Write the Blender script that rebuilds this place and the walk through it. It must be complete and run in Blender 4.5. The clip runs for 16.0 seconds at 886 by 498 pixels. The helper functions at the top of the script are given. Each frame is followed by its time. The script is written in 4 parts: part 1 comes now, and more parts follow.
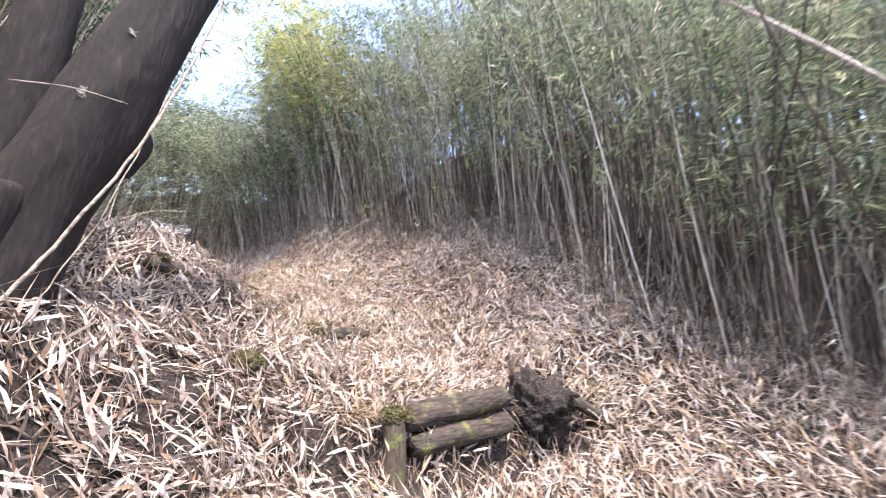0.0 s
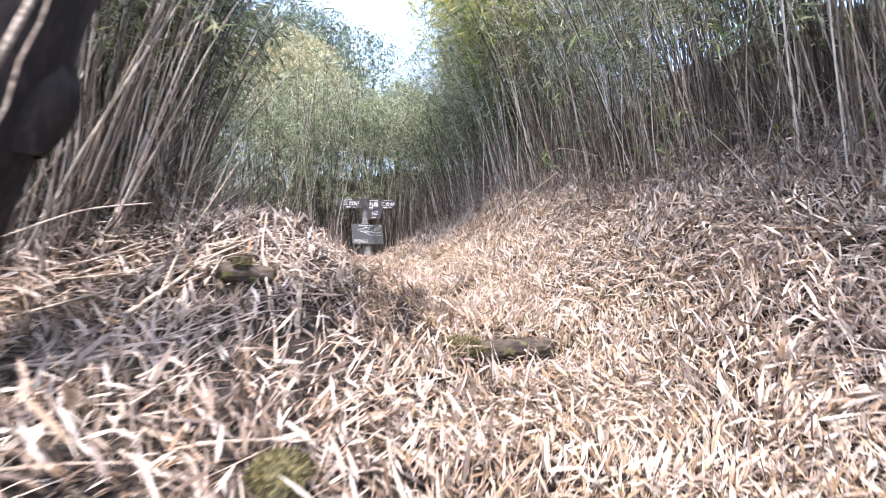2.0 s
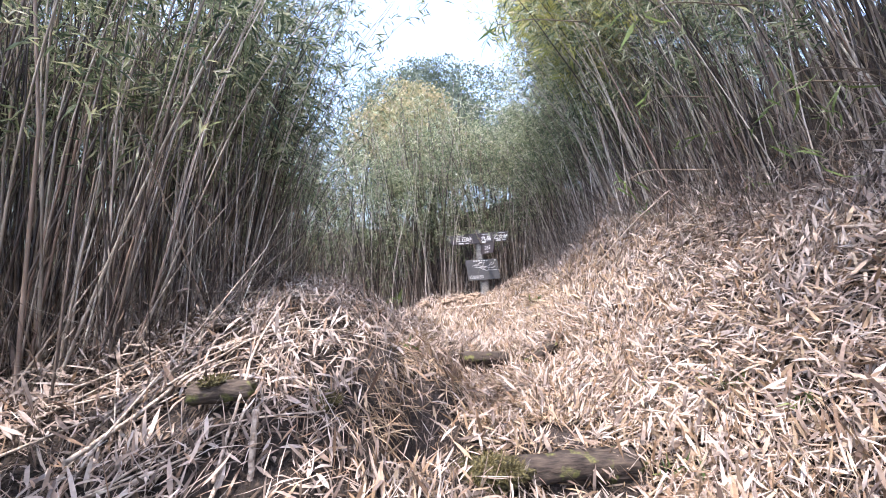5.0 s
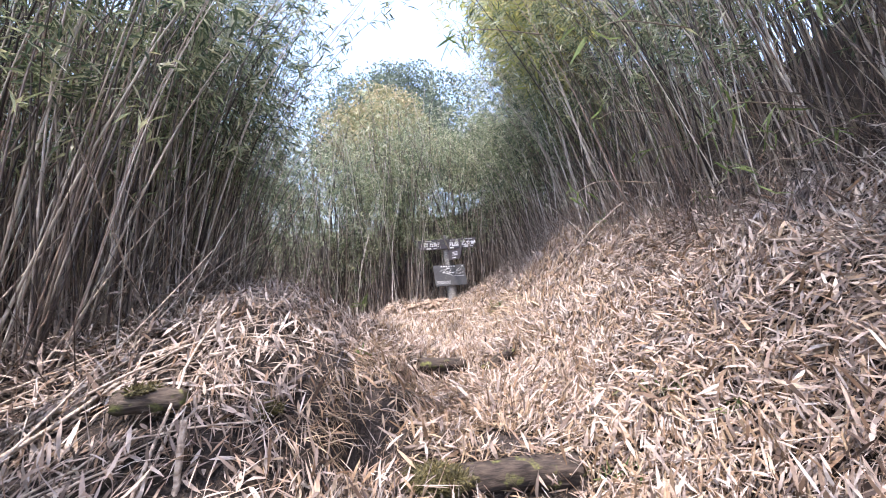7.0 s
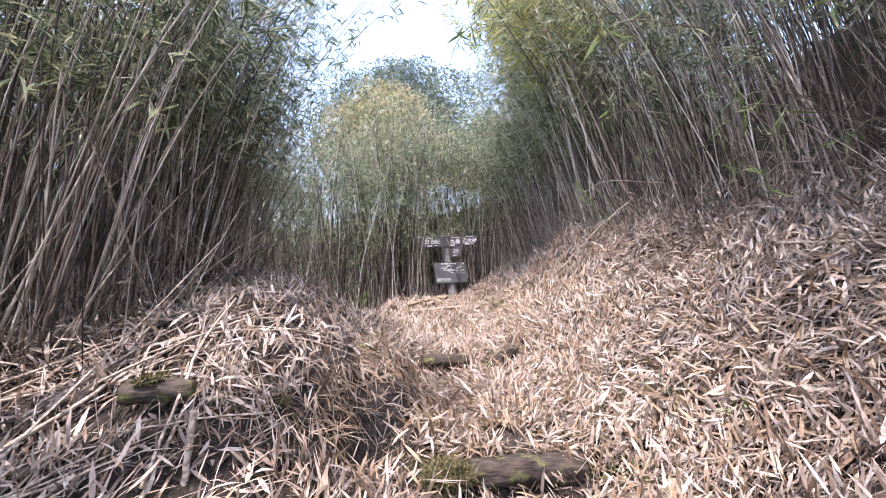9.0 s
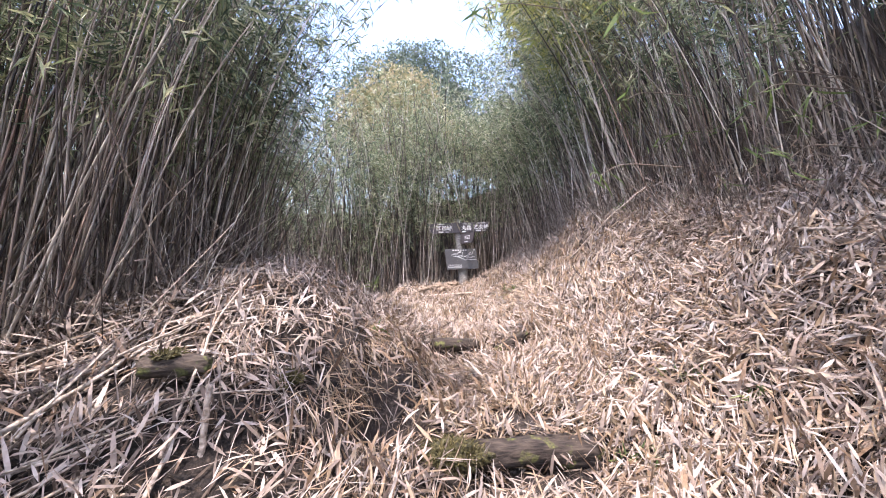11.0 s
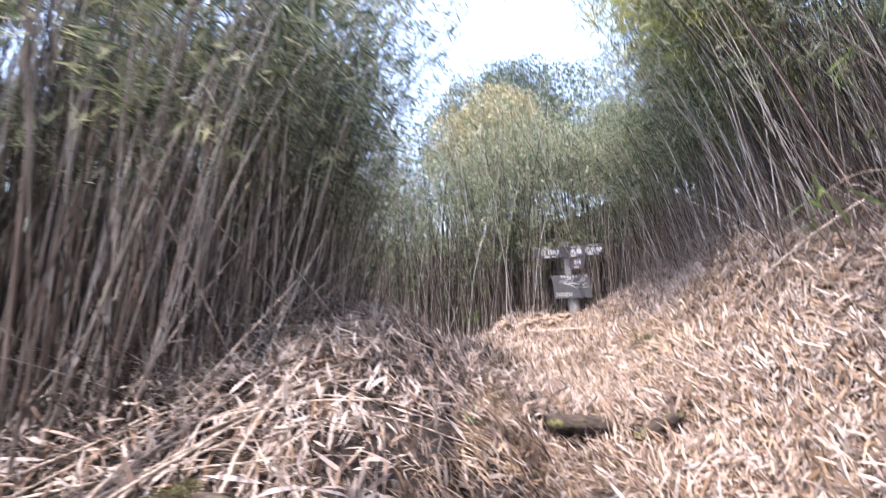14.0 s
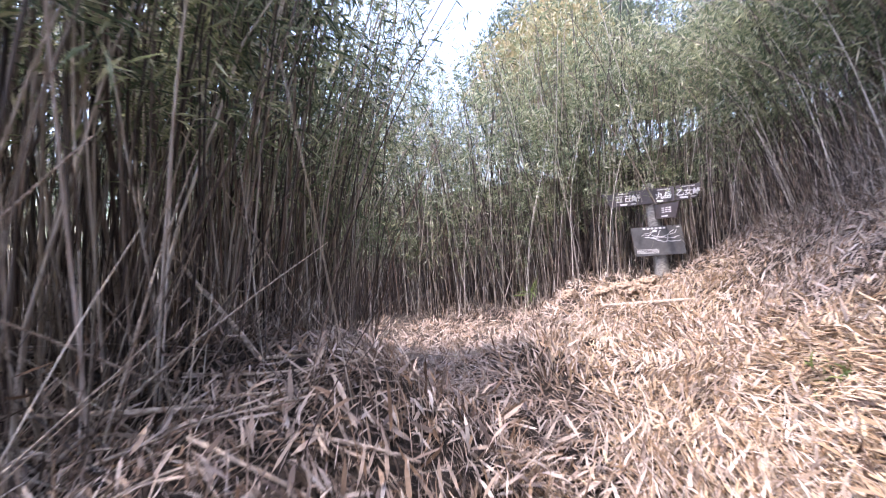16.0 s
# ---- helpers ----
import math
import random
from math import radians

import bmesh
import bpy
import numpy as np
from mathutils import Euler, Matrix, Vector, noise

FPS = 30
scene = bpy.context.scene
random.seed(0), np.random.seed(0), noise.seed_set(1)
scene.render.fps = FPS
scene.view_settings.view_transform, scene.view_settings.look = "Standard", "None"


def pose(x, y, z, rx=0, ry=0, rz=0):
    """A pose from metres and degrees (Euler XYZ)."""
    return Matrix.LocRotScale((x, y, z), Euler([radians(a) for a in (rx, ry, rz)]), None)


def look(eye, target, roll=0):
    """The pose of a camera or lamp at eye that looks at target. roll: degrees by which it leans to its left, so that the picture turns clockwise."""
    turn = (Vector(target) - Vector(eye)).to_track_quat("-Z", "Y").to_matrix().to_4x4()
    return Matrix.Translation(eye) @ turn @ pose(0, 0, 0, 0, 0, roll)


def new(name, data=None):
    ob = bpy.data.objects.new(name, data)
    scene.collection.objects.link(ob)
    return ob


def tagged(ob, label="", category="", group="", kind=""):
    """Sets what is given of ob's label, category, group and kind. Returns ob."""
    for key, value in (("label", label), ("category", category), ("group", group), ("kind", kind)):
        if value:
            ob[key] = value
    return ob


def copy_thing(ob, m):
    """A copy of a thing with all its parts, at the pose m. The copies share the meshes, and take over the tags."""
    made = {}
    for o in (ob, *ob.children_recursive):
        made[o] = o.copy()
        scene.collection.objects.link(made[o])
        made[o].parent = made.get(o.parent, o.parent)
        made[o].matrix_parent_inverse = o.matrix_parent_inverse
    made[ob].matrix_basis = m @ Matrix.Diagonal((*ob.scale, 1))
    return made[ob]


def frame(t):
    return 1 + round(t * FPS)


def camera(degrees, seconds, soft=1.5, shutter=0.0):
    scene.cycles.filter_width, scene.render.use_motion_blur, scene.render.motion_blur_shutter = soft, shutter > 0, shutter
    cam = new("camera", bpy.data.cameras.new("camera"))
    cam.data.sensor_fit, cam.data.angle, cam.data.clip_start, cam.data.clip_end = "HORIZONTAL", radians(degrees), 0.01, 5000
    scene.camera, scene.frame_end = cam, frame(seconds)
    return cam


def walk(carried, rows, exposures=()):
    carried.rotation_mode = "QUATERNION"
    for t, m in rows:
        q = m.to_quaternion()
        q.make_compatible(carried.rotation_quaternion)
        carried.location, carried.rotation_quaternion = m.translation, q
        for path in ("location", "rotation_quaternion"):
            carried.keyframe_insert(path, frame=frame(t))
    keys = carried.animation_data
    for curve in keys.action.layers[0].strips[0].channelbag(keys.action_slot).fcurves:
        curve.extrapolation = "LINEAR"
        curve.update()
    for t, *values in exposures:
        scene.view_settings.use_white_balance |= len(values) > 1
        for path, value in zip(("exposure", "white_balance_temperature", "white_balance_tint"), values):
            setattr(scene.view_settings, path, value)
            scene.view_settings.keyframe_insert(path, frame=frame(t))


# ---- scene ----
# The camera and its walk: seconds, eye, point looked at, roll.
cam = camera(95.2, 16.0, soft=1.0, shutter=0.4)
PATH = [
    (0.0, (-1.955, -1.732, 0.647), (-0.585, -0.303, 0.934), 2.9),
    (0.5, (-1.669, -1.504, 0.75), (-0.529, 0.131, 0.914), 2.0),
    (1.0, (-1.489, -1.07, 0.884), (-0.647, 0.741, 1.006), 1.4),
    (1.5, (-1.271, -0.803, 0.886), (-0.671, 1.104, 0.942), 1.0),
    (2.0, (-0.884, -0.509, 0.979), (-0.372, 1.424, 1.013), 1.5),
    (2.5, (-0.531, -0.18, 1.097), (-0.088, 1.77, 1.141), 1.9),
    (3.0, (-0.261, -0.07, 1.194), (-0.132, 1.923, 1.288), 0.1),
    (3.5, (-0.139, 0.0, 1.332), (-0.219, 1.994, 1.465), -1.7),
    (5.8, (-0.008, -0.042, 1.35), (-0.187, 1.943, 1.513), -3.1),
    (6.0, (0.007, -0.042, 1.352), (-0.145, 1.945, 1.52), -2.7),
    (6.5, (0.043, -0.014, 1.339), (-0.047, 1.977, 1.507), -2.4),
    (7.0, (0.08, -0.009, 1.343), (0.045, 1.983, 1.513), -2.3),
    (7.5, (0.08, -0.001, 1.359), (0.077, 1.992, 1.527), -2.4),
    (8.0, (0.066, 0.007, 1.349), (0.07, 2.0, 1.517), -2.3),
    (8.5, (0.049, 0.0, 1.345), (0.043, 1.993, 1.51), -1.8),
    (9.0, (0.022, -0.007, 1.335), (-0.009, 1.986, 1.493), -1.2),
    (11.5, (0.009, 0.022, 1.297), (-0.095, 2.018, 1.357), -0.7),
    (12.0, (0.003, 0.065, 1.262), (-0.15, 2.059, 1.271), -1.5),
    (12.5, (-0.02, 0.231, 1.181), (-0.26, 2.215, 1.106), -2.3),
    (12.9, (-0.141, 0.504, 1.42), (-0.498, 2.467, 1.275), -2.1),
    (13.0, (-0.165, 0.511, 1.463), (-0.585, 2.467, 1.471), -1.6),
    (13.5, (-0.233, 0.534, 1.69), (-0.847, 2.41, 2.015), 0.7),
    (14.0, (-0.07, 0.78, 1.577), (-0.648, 2.685, 1.776), -1.2),
    (14.5, (0.165, 1.264, 1.759), (-0.315, 3.202, 1.647), -4.5),
    (15.0, (0.051, 1.715, 1.872), (-0.445, 3.651, 1.81), -2.0),
    (15.5, (-0.137, 2.077, 1.858), (-0.892, 3.929, 1.866), -1.9),
    (16.0, (-0.249, 2.551, 1.922), (-1.133, 4.345, 1.879), -4.2),
]
walk(cam, [(t, look(eye, target, roll)) for t, eye, target, roll in PATH], [(0.0, 2.80, 6450, 17.0), (2.0, 2.95, 6400, 17.0), (3.3, 2.87, 6300, 18.0), (5.8, 2.70, 6350, 20.0), (12.0, 2.58, 6450, 22.0), (14.0, 2.74, 6400, 23.0), (16.0, 2.84, 6400, 26.0)])

# World and sun: a clear sky, the sun high behind the walker, to the south.
SUN_EL, SUN_AZ = radians(69), radians(-158)
world = bpy.data.worlds.new("sky")
scene.world = world
world.use_nodes = True
sky = world.node_tree.nodes.new("ShaderNodeTexSky")
sky.sky_type, sky.sun_disc = "NISHITA", False
sky.sun_elevation, sky.sun_rotation = SUN_EL, SUN_AZ
sky.dust_density, sky.air_density, sky.ozone_density = 2.6, 1.2, 1.2
back = world.node_tree.nodes["Background"]
back.inputs["Strength"].default_value = 0.128
world.node_tree.links.new(sky.outputs["Color"], back.inputs["Color"])
sun_data = bpy.data.lights.new("sun", "SUN")
sun_data.energy, sun_data.angle, sun_data.color = 1.38, radians(0.6), (1.0, 0.94, 0.85)
sun = new("sun", sun_data)
toward = Vector((math.sin(SUN_AZ) * math.cos(SUN_EL), math.cos(SUN_AZ) * math.cos(SUN_EL), math.sin(SUN_EL)))
sun.matrix_world = look(toward * 60, (0, 0, 0))


# ---- materials ----
def material(name, rough=0.8):
    m = bpy.data.materials.new(name)
    m.use_nodes = True
    n = m.node_tree.nodes
    n["Principled BSDF"].inputs["Roughness"].default_value = rough
    return m, n, m.node_tree.links, n["Principled BSDF"]


def ramp(n, links, source, stops):
    r = n.new("ShaderNodeValToRGB")
    while len(r.color_ramp.elements) < len(stops):
        r.color_ramp.elements.new(0.5)
    for e, (p, c) in zip(r.color_ramp.elements, stops):
        e.position, e.color = p, (*c, 1)
    links.new(source, r.inputs["Fac"])
    return r


def noise_node(n, links, scale, detail=4.0, stretch=None):
    co = n.new("ShaderNodeNewGeometry") if stretch is None else n.new("ShaderNodeTexCoord")
    out = co.outputs["Position"] if stretch is None else co.outputs["Object"]
    if stretch:
        mp = n.new("ShaderNodeMapping")
        mp.inputs["Scale"].default_value = stretch
        links.new(out, mp.inputs["Vector"])
        out = mp.outputs["Vector"]
    t = n.new("ShaderNodeTexNoise")
    t.inputs["Scale"].default_value, t.inputs["Detail"].default_value = scale, detail
    links.new(out, t.inputs["Vector"])
    return t.outputs["Fac"]


def mixed(n, links, kind, a, b, fac):
    x = n.new("ShaderNodeMix")
    x.data_type, x.blend_type = "RGBA", kind
    for socket, v in ((x.inputs["Factor"], fac), (x.inputs["A"], a), (x.inputs["B"], b)):
        if isinstance(v, (int, float)):
            socket.default_value = v
        elif isinstance(v, tuple):
            socket.default_value = (*v, 1)
        else:
            links.new(v, socket)
    return x.outputs["Result"]


def bumped(n, links, p, height, strength, distance):
    b = n.new("ShaderNodeBump")
    b.inputs["Strength"].default_value, b.inputs["Distance"].default_value = strength, distance
    links.new(height, b.inputs["Height"])
    links.new(b.outputs["Normal"], p.inputs["Normal"])


def random_value(n, island):
    if island:
        return n.new("ShaderNodeNewGeometry").outputs["Random Per Island"]
    return n.new("ShaderNodeObjectInfo").outputs["Random"]


def leaf_material(name, stops, through_light, patch, rough=0.6, island=True):
    """A thin blade: own colour per blade, blotched by patches, some light passing through."""
    m, n, links, p = material(name, rough)
    base = ramp(n, links, random_value(n, island), stops).outputs["Color"]
    big = ramp(n, links, noise_node(n, links, 0.9, 3.0), patch).outputs["Color"]
    fine = ramp(n, links, noise_node(n, links, 60.0, 2.0), [(0.3, (0.75, 0.75, 0.75)), (0.7, (1, 1, 1))]).outputs["Color"]
    col = mixed(n, links, "MULTIPLY", mixed(n, links, "MULTIPLY", base, big, 1.0), fine, 1.0)
    links.new(col, p.inputs["Base Color"])
    tr = n.new("ShaderNodeBsdfTranslucent")
    links.new(col, tr.inputs["Color"])
    mx = n.new("ShaderNodeMixShader")
    mx.inputs["Fac"].default_value = through_light
    links.new(p.outputs["BSDF"], mx.inputs[1])
    links.new(tr.outputs["BSDF"], mx.inputs[2])
    links.new(mx.outputs["Shader"], n["Material Output"].inputs["Surface"])
    return m


DRY = [(0.0, (0.588, 0.512, 0.445)), (0.16, (0.487, 0.403, 0.336)), (0.34, (0.403, 0.319, 0.260)), (0.48, (0.336, 0.227, 0.143)), (0.60, (0.109, 0.071, 0.050)), (0.74, (0.168, 0.130, 0.109)), (0.86, (0.504, 0.437, 0.386)), (1.0, (0.638, 0.588, 0.538))]
dry_leaf = leaf_material("dry_bamboo_leaf", DRY, 0.14, [(0.3, (0.70, 0.66, 0.65)), (0.7, (1, 1, 1))], 0.45)
dry_leaf_single = leaf_material("dry_bamboo_leaf_single", DRY, 0.25, [(0.3, (0.82, 0.78, 0.76)), (0.7, (1, 1, 1))], island=False)
TAN = [(0.0, (0.499, 0.387, 0.267)), (0.3, (0.387, 0.280, 0.181)), (0.55, (0.267, 0.176, 0.103)), (0.75, (0.103, 0.067, 0.041)), (1.0, (0.550, 0.447, 0.318))]
tan_leaf = leaf_material("trodden_bamboo_leaf", TAN, 0.12, [(0.3, (0.7, 0.68, 0.66)), (0.7, (1, 1, 1))], 0.5)
rotten_leaf = leaf_material("rotting_bamboo_leaf", [(0.0, (0.05, 0.034, 0.024)), (0.5, (0.10, 0.07, 0.05)), (1.0, (0.17, 0.125, 0.09))], 0.08, [(0.3, (0.7, 0.7, 0.7)), (0.7, (1, 1, 1))], 0.7)
straw = leaf_material("dry_grass_blade", [(0.0, (0.50, 0.38, 0.24)), (0.5, (0.62, 0.50, 0.34)), (1.0, (0.36, 0.27, 0.17))], 0.2, [(0.3, (0.8, 0.8, 0.78)), (0.7, (1, 1, 1))])
green_leaf = leaf_material("bamboo_leaf", [(0.0, (0.05, 0.08, 0.055)), (0.28, (0.14, 0.185, 0.115)), (0.48, (0.27, 0.31, 0.18)), (0.7, (0.43, 0.455, 0.30)), (0.85, (0.57, 0.565, 0.36)), (1.0, (0.82, 0.80, 0.70))], 0.42, [(0.3, (0.75, 0.85, 0.8)), (0.65, (1, 1, 0.93))], 0.45)
# Yellower bamboo leaf whose colour holds the glow of sunlight through foliage.
gold_leaf = leaf_material("sun_tinted_bamboo_leaf", [(0.0, (0.36, 0.40, 0.13)), (0.4, (0.52, 0.52, 0.18)), (0.75, (0.66, 0.61, 0.23)), (1.0, (0.68, 0.60, 0.36))], 0.5, [(0.3, (0.8, 0.85, 0.8)), (0.65, (1, 1, 1))], 0.45)
pale_leaf = leaf_material("pale_tree_leaf", [(0.0, (0.24, 0.24, 0.12)), (0.5, (0.40, 0.36, 0.20)), (1.0, (0.55, 0.45, 0.28))], 0.35, [(0.3, (0.8, 0.85, 0.8)), (0.65, (1, 1, 1))], 0.5)
moss_leaf = leaf_material("moss_shoot", [(0.0, (0.05, 0.045, 0.015)), (0.6, (0.15, 0.135, 0.045)), (1.0, (0.27, 0.22, 0.10))], 0.2, [(0.3, (0.7, 0.7, 0.7)), (0.7, (1, 1, 1))])
fresh_leaf = leaf_material("fresh_green_leaf", [(0.0, (0.09, 0.14, 0.05)), (0.6, (0.17, 0.23, 0.08)), (1.0, (0.27, 0.29, 0.12))], 0.4, [(0.3, (0.8, 0.9, 0.8)), (0.65, (1, 1, 1))], 0.4)
tree_leaf = leaf_material("evergreen_leaf", [(0.0, (0.10, 0.13, 0.10)), (0.5, (0.15, 0.19, 0.14)), (1.0, (0.22, 0.26, 0.18))], 0.3, [(0.3, (0.8, 0.85, 0.85)), (0.65, (1, 1, 1))], 0.5)


def culm_material(name, island, stops):
    m, n, links, p = material(name, 0.45)
    base = ramp(n, links, random_value(n, island), stops).outputs["Color"]
    streak = ramp(n, links, noise_node(n, links, 6.0, 4.0), [(0.3, (0.5, 0.46, 0.42)), (0.65, (1, 1, 1))]).outputs["Color"]
    links.new(mixed(n, links, "MULTIPLY", base, streak, 0.8), p.inputs["Base Color"])
    bumped(n, links, p, noise_node(n, links, 90.0), 0.2, 0.002)
    return m


# Weathered tones, darkened so the colour carries the shade inside the thickets.
culm_mat = culm_material("weathered_shaded_culm_skin", True, [(0.0, (0.022, 0.016, 0.015)), (0.35, (0.085, 0.064, 0.056)), (0.58, (0.19, 0.15, 0.12)), (0.76, (0.35, 0.30, 0.24)), (0.90, (0.68, 0.64, 0.57)), (1.0, (0.24, 0.15, 0.11))])
# Lighter ramp for the edge culms, as if they caught the light.
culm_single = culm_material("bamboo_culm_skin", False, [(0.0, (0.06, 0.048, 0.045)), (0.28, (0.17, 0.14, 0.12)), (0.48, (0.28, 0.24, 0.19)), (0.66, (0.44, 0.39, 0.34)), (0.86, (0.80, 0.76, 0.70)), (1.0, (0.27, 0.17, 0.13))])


def ground_material():
    m, n, links, p = material("litter_and_soil", 0.95)
    a = ramp(n, links, noise_node(n, links, 45.0, 6.0), [(0.35, (0.010, 0.007, 0.006)), (0.55, (0.028, 0.020, 0.015)), (0.74, (0.10, 0.075, 0.056))]).outputs["Color"]
    b = ramp(n, links, noise_node(n, links, 2.0, 4.0), [(0.35, (0.55, 0.5, 0.46)), (0.65, (1, 1, 1))]).outputs["Color"]
    links.new(mixed(n, links, "MULTIPLY", a, b, 1.0), p.inputs["Base Color"])
    bumped(n, links, p, noise_node(n, links, 60.0, 6.0), 0.8, 0.03)
    return m


ground_mat = ground_material()


def soil_material():
    m, n, links, p = material("dark_soil_and_shade", 0.95)
    links.new(ramp(n, links, noise_node(n, links, 38.0, 8.0), [(0.3, (0.012, 0.009, 0.008)), (0.55, (0.035, 0.026, 0.022)), (0.75, (0.09, 0.07, 0.058))]).outputs["Color"], p.inputs["Base Color"])
    bumped(n, links, p, noise_node(n, links, 70.0, 6.0), 1.0, 0.02)
    return m


soil_mat = soil_material()


def wood_material(name, dark, light, moss):
    """Weathered wood with long cracks; moss grows in blotches."""
    m, n, links, p = material(name, 0.9)
    g = noise_node(n, links, 9.0, 8.0, (1.6, 6, 6))
    col = ramp(n, links, g, [(0.34, dark), (0.52, tuple((u + v) / 2 for u, v in zip(dark, light))), (0.7, light)]).outputs["Color"]
    if moss > 0:
        f = ramp(n, links, noise_node(n, links, 11.0, 5.0), [(0.62 - moss, (0, 0, 0)), (0.72 - moss, (1, 1, 1))]).outputs["Color"]
        green = ramp(n, links, noise_node(n, links, 80.0, 3.0), [(0.3, (0.04, 0.045, 0.015)), (0.7, (0.16, 0.165, 0.05))]).outputs["Color"]
        col = mixed(n, links, "MIX", col, green, f)
    links.new(col, p.inputs["Base Color"])
    bumped(n, links, p, g, 0.9, 0.012)
    return m


log_mat = wood_material("weathered_log", (0.014, 0.010, 0.008), (0.075, 0.056, 0.043), 0.06)
mossy_mat = wood_material("mossy_log", (0.03, 0.021, 0.015), (0.11, 0.085, 0.066), 0.11)
stick_mat = wood_material("dead_stick", (0.20, 0.155, 0.12), (0.56, 0.48, 0.40), 0.0)
post_mat = wood_material("grey_post", (0.12, 0.115, 0.11), (0.36, 0.35, 0.33), 0.0)


def bark_material():
    m, n, links, p = material("dark_bark", 0.9)
    g = noise_node(n, links, 14.0, 7.0, (3, 3, 0.7))
    col = ramp(n, links, g, [(0.34, (0.005, 0.003, 0.003)), (0.56, (0.012, 0.0075, 0.007)), (0.80, (0.042, 0.028, 0.025))]).outputs["Color"]
    spots = ramp(n, links, noise_node(n, links, 5.0, 5.0), [(0.70, (0, 0, 0)), (0.76, (1, 1, 1))]).outputs["Color"]
    col = mixed(n, links, "MIX", col, (0.20, 0.18, 0.17), spots)
    links.new(col, p.inputs["Base Color"])
    bumped(n, links, p, g, 0.8, 0.02)
    return m


bark_mat = bark_material()


def moss_material():
    m, n, links, p = material("moss", 0.95)
    links.new(ramp(n, links, noise_node(n, links, 50.0, 5.0), [(0.3, (0.02, 0.018, 0.009)), (0.5, (0.075, 0.066, 0.027)), (0.72, (0.17, 0.15, 0.065))]).outputs["Color"], p.inputs["Base Color"])
    bumped(n, links, p, noise_node(n, links, 120.0, 5.0), 1.0, 0.02)
    return m


moss_mat = moss_material()


def stone_material():
    m, n, links, p = material("brown_stone", 0.9)
    links.new(ramp(n, links, noise_node(n, links, 22.0, 6.0), [(0.3, (0.09, 0.06, 0.045)), (0.7, (0.36, 0.28, 0.21))]).outputs["Color"], p.inputs["Base Color"])
    bumped(n, links, p, noise_node(n, links, 40.0, 6.0), 0.8, 0.02)
    return m


stone_mat = stone_material()


def lichen_material():
    m, n, links, p = material("pale_lichen", 0.9)
    links.new(ramp(n, links, noise_node(n, links, 40.0, 6.0), [(0.40, (0.03, 0.024, 0.022)), (0.68, (0.26, 0.245, 0.24))]).outputs["Color"], p.inputs["Base Color"])
    return m


lichen_mat = lichen_material()


def paint_material(name, colour, rough):
    m, n, links, p = material(name, rough)
    w = ramp(n, links, noise_node(n, links, 16.0, 6.0), [(0.3, tuple(c * 0.7 for c in colour)), (0.7, colour)]).outputs["Color"]
    links.new(w, p.inputs["Base Color"])
    bumped(n, links, p, noise_node(n, links, 60.0), 0.15, 0.002)
    return m


board_mat = paint_material("dark_brown_board", (0.085, 0.075, 0.082), 0.45)
panel_mat = paint_material("dark_map_panel", (0.10, 0.10, 0.105), 0.35)
letter_mat = paint_material("white_lettering", (0.82, 0.82, 0.82), 0.6)


# ---- building helpers ----
def raw_mesh(name, verts, faces, mats, smooth_faces=False):
    """A mesh from arrays: verts (n, 3), faces a list of (m, k) index arrays."""
    me = bpy.data.meshes.new(name)
    verts = np.asarray(verts, np.float32).reshape(-1, 3)
    me.vertices.add(len(verts))
    me.vertices.foreach_set("co", verts.ravel())
    faces = [np.asarray(f, np.int32) for f in faces if len(f)]
    loops = np.concatenate([f.ravel() for f in faces])
    totals = np.concatenate([np.full(len(f), f.shape[1], np.int32) for f in faces])
    me.loops.add(len(loops))
    me.loops.foreach_set("vertex_index", loops)
    me.polygons.add(len(totals))
    me.polygons.foreach_set("loop_start", np.concatenate([[0], np.cumsum(totals)[:-1]]).astype(np.int32))
    me.polygons.foreach_set("loop_total", totals)
    me.polygons.foreach_set("use_smooth", np.full(len(totals), smooth_faces))
    me.update(calc_edges=True)
    for m in mats if isinstance(mats, (list, tuple)) else [mats]:
        me.materials.append(m)
    return me


def part(name, bm, mat, parent, label=""):
    """Links a bmesh as one mesh object under a thing or a part."""
    me = bpy.data.meshes.new(name)
    bm.to_mesh(me)
    bm.free()
    me.materials.append(mat)
    ob = new(name, me)
    ob.parent = parent
    return tagged(ob, label)


def mesh_part(name, me, parent, label="", kind=""):
    ob = new(name, me)
    ob.parent = parent
    return tagged(ob, label, kind=kind)


def thing(name, label, category, place=(0, 0, 0), turn=0.0, group="", kind=""):
    ob = new(name)
    ob.matrix_basis = pose(*place, 0, 0, turn)
    return tagged(ob, label, category, group, kind)


def lattice(ix, iy, seed):
    v = np.sin(ix * 127.1 + iy * 311.7 + seed * 74.7) * 43758.5453
    return v - np.floor(v)


def value_noise(x, y, scale, seed=0):
    """Smooth noise of -1 to 1 on the plan."""
    x, y = np.asarray(x) * scale, np.asarray(y) * scale
    ix, iy = np.floor(x), np.floor(y)
    u, v = x - ix, y - iy
    u, v = u * u * (3 - 2 * u), v * v * (3 - 2 * v)
    a = lattice(ix, iy, seed) * (1 - u) + lattice(ix + 1, iy, seed) * u
    b = lattice(ix, iy + 1, seed) * (1 - u) + lattice(ix + 1, iy + 1, seed) * u
    return 2 * (a * (1 - v) + b * v) - 1


def lerp(y, ks):
    return np.interp(y, [k[0] for k in ks], [k[1] for k in ks])


def smooth(a, b, v):
    u = np.clip((v - a) / (b - a), 0, 1)
    return u * u * (3 - 2 * u)


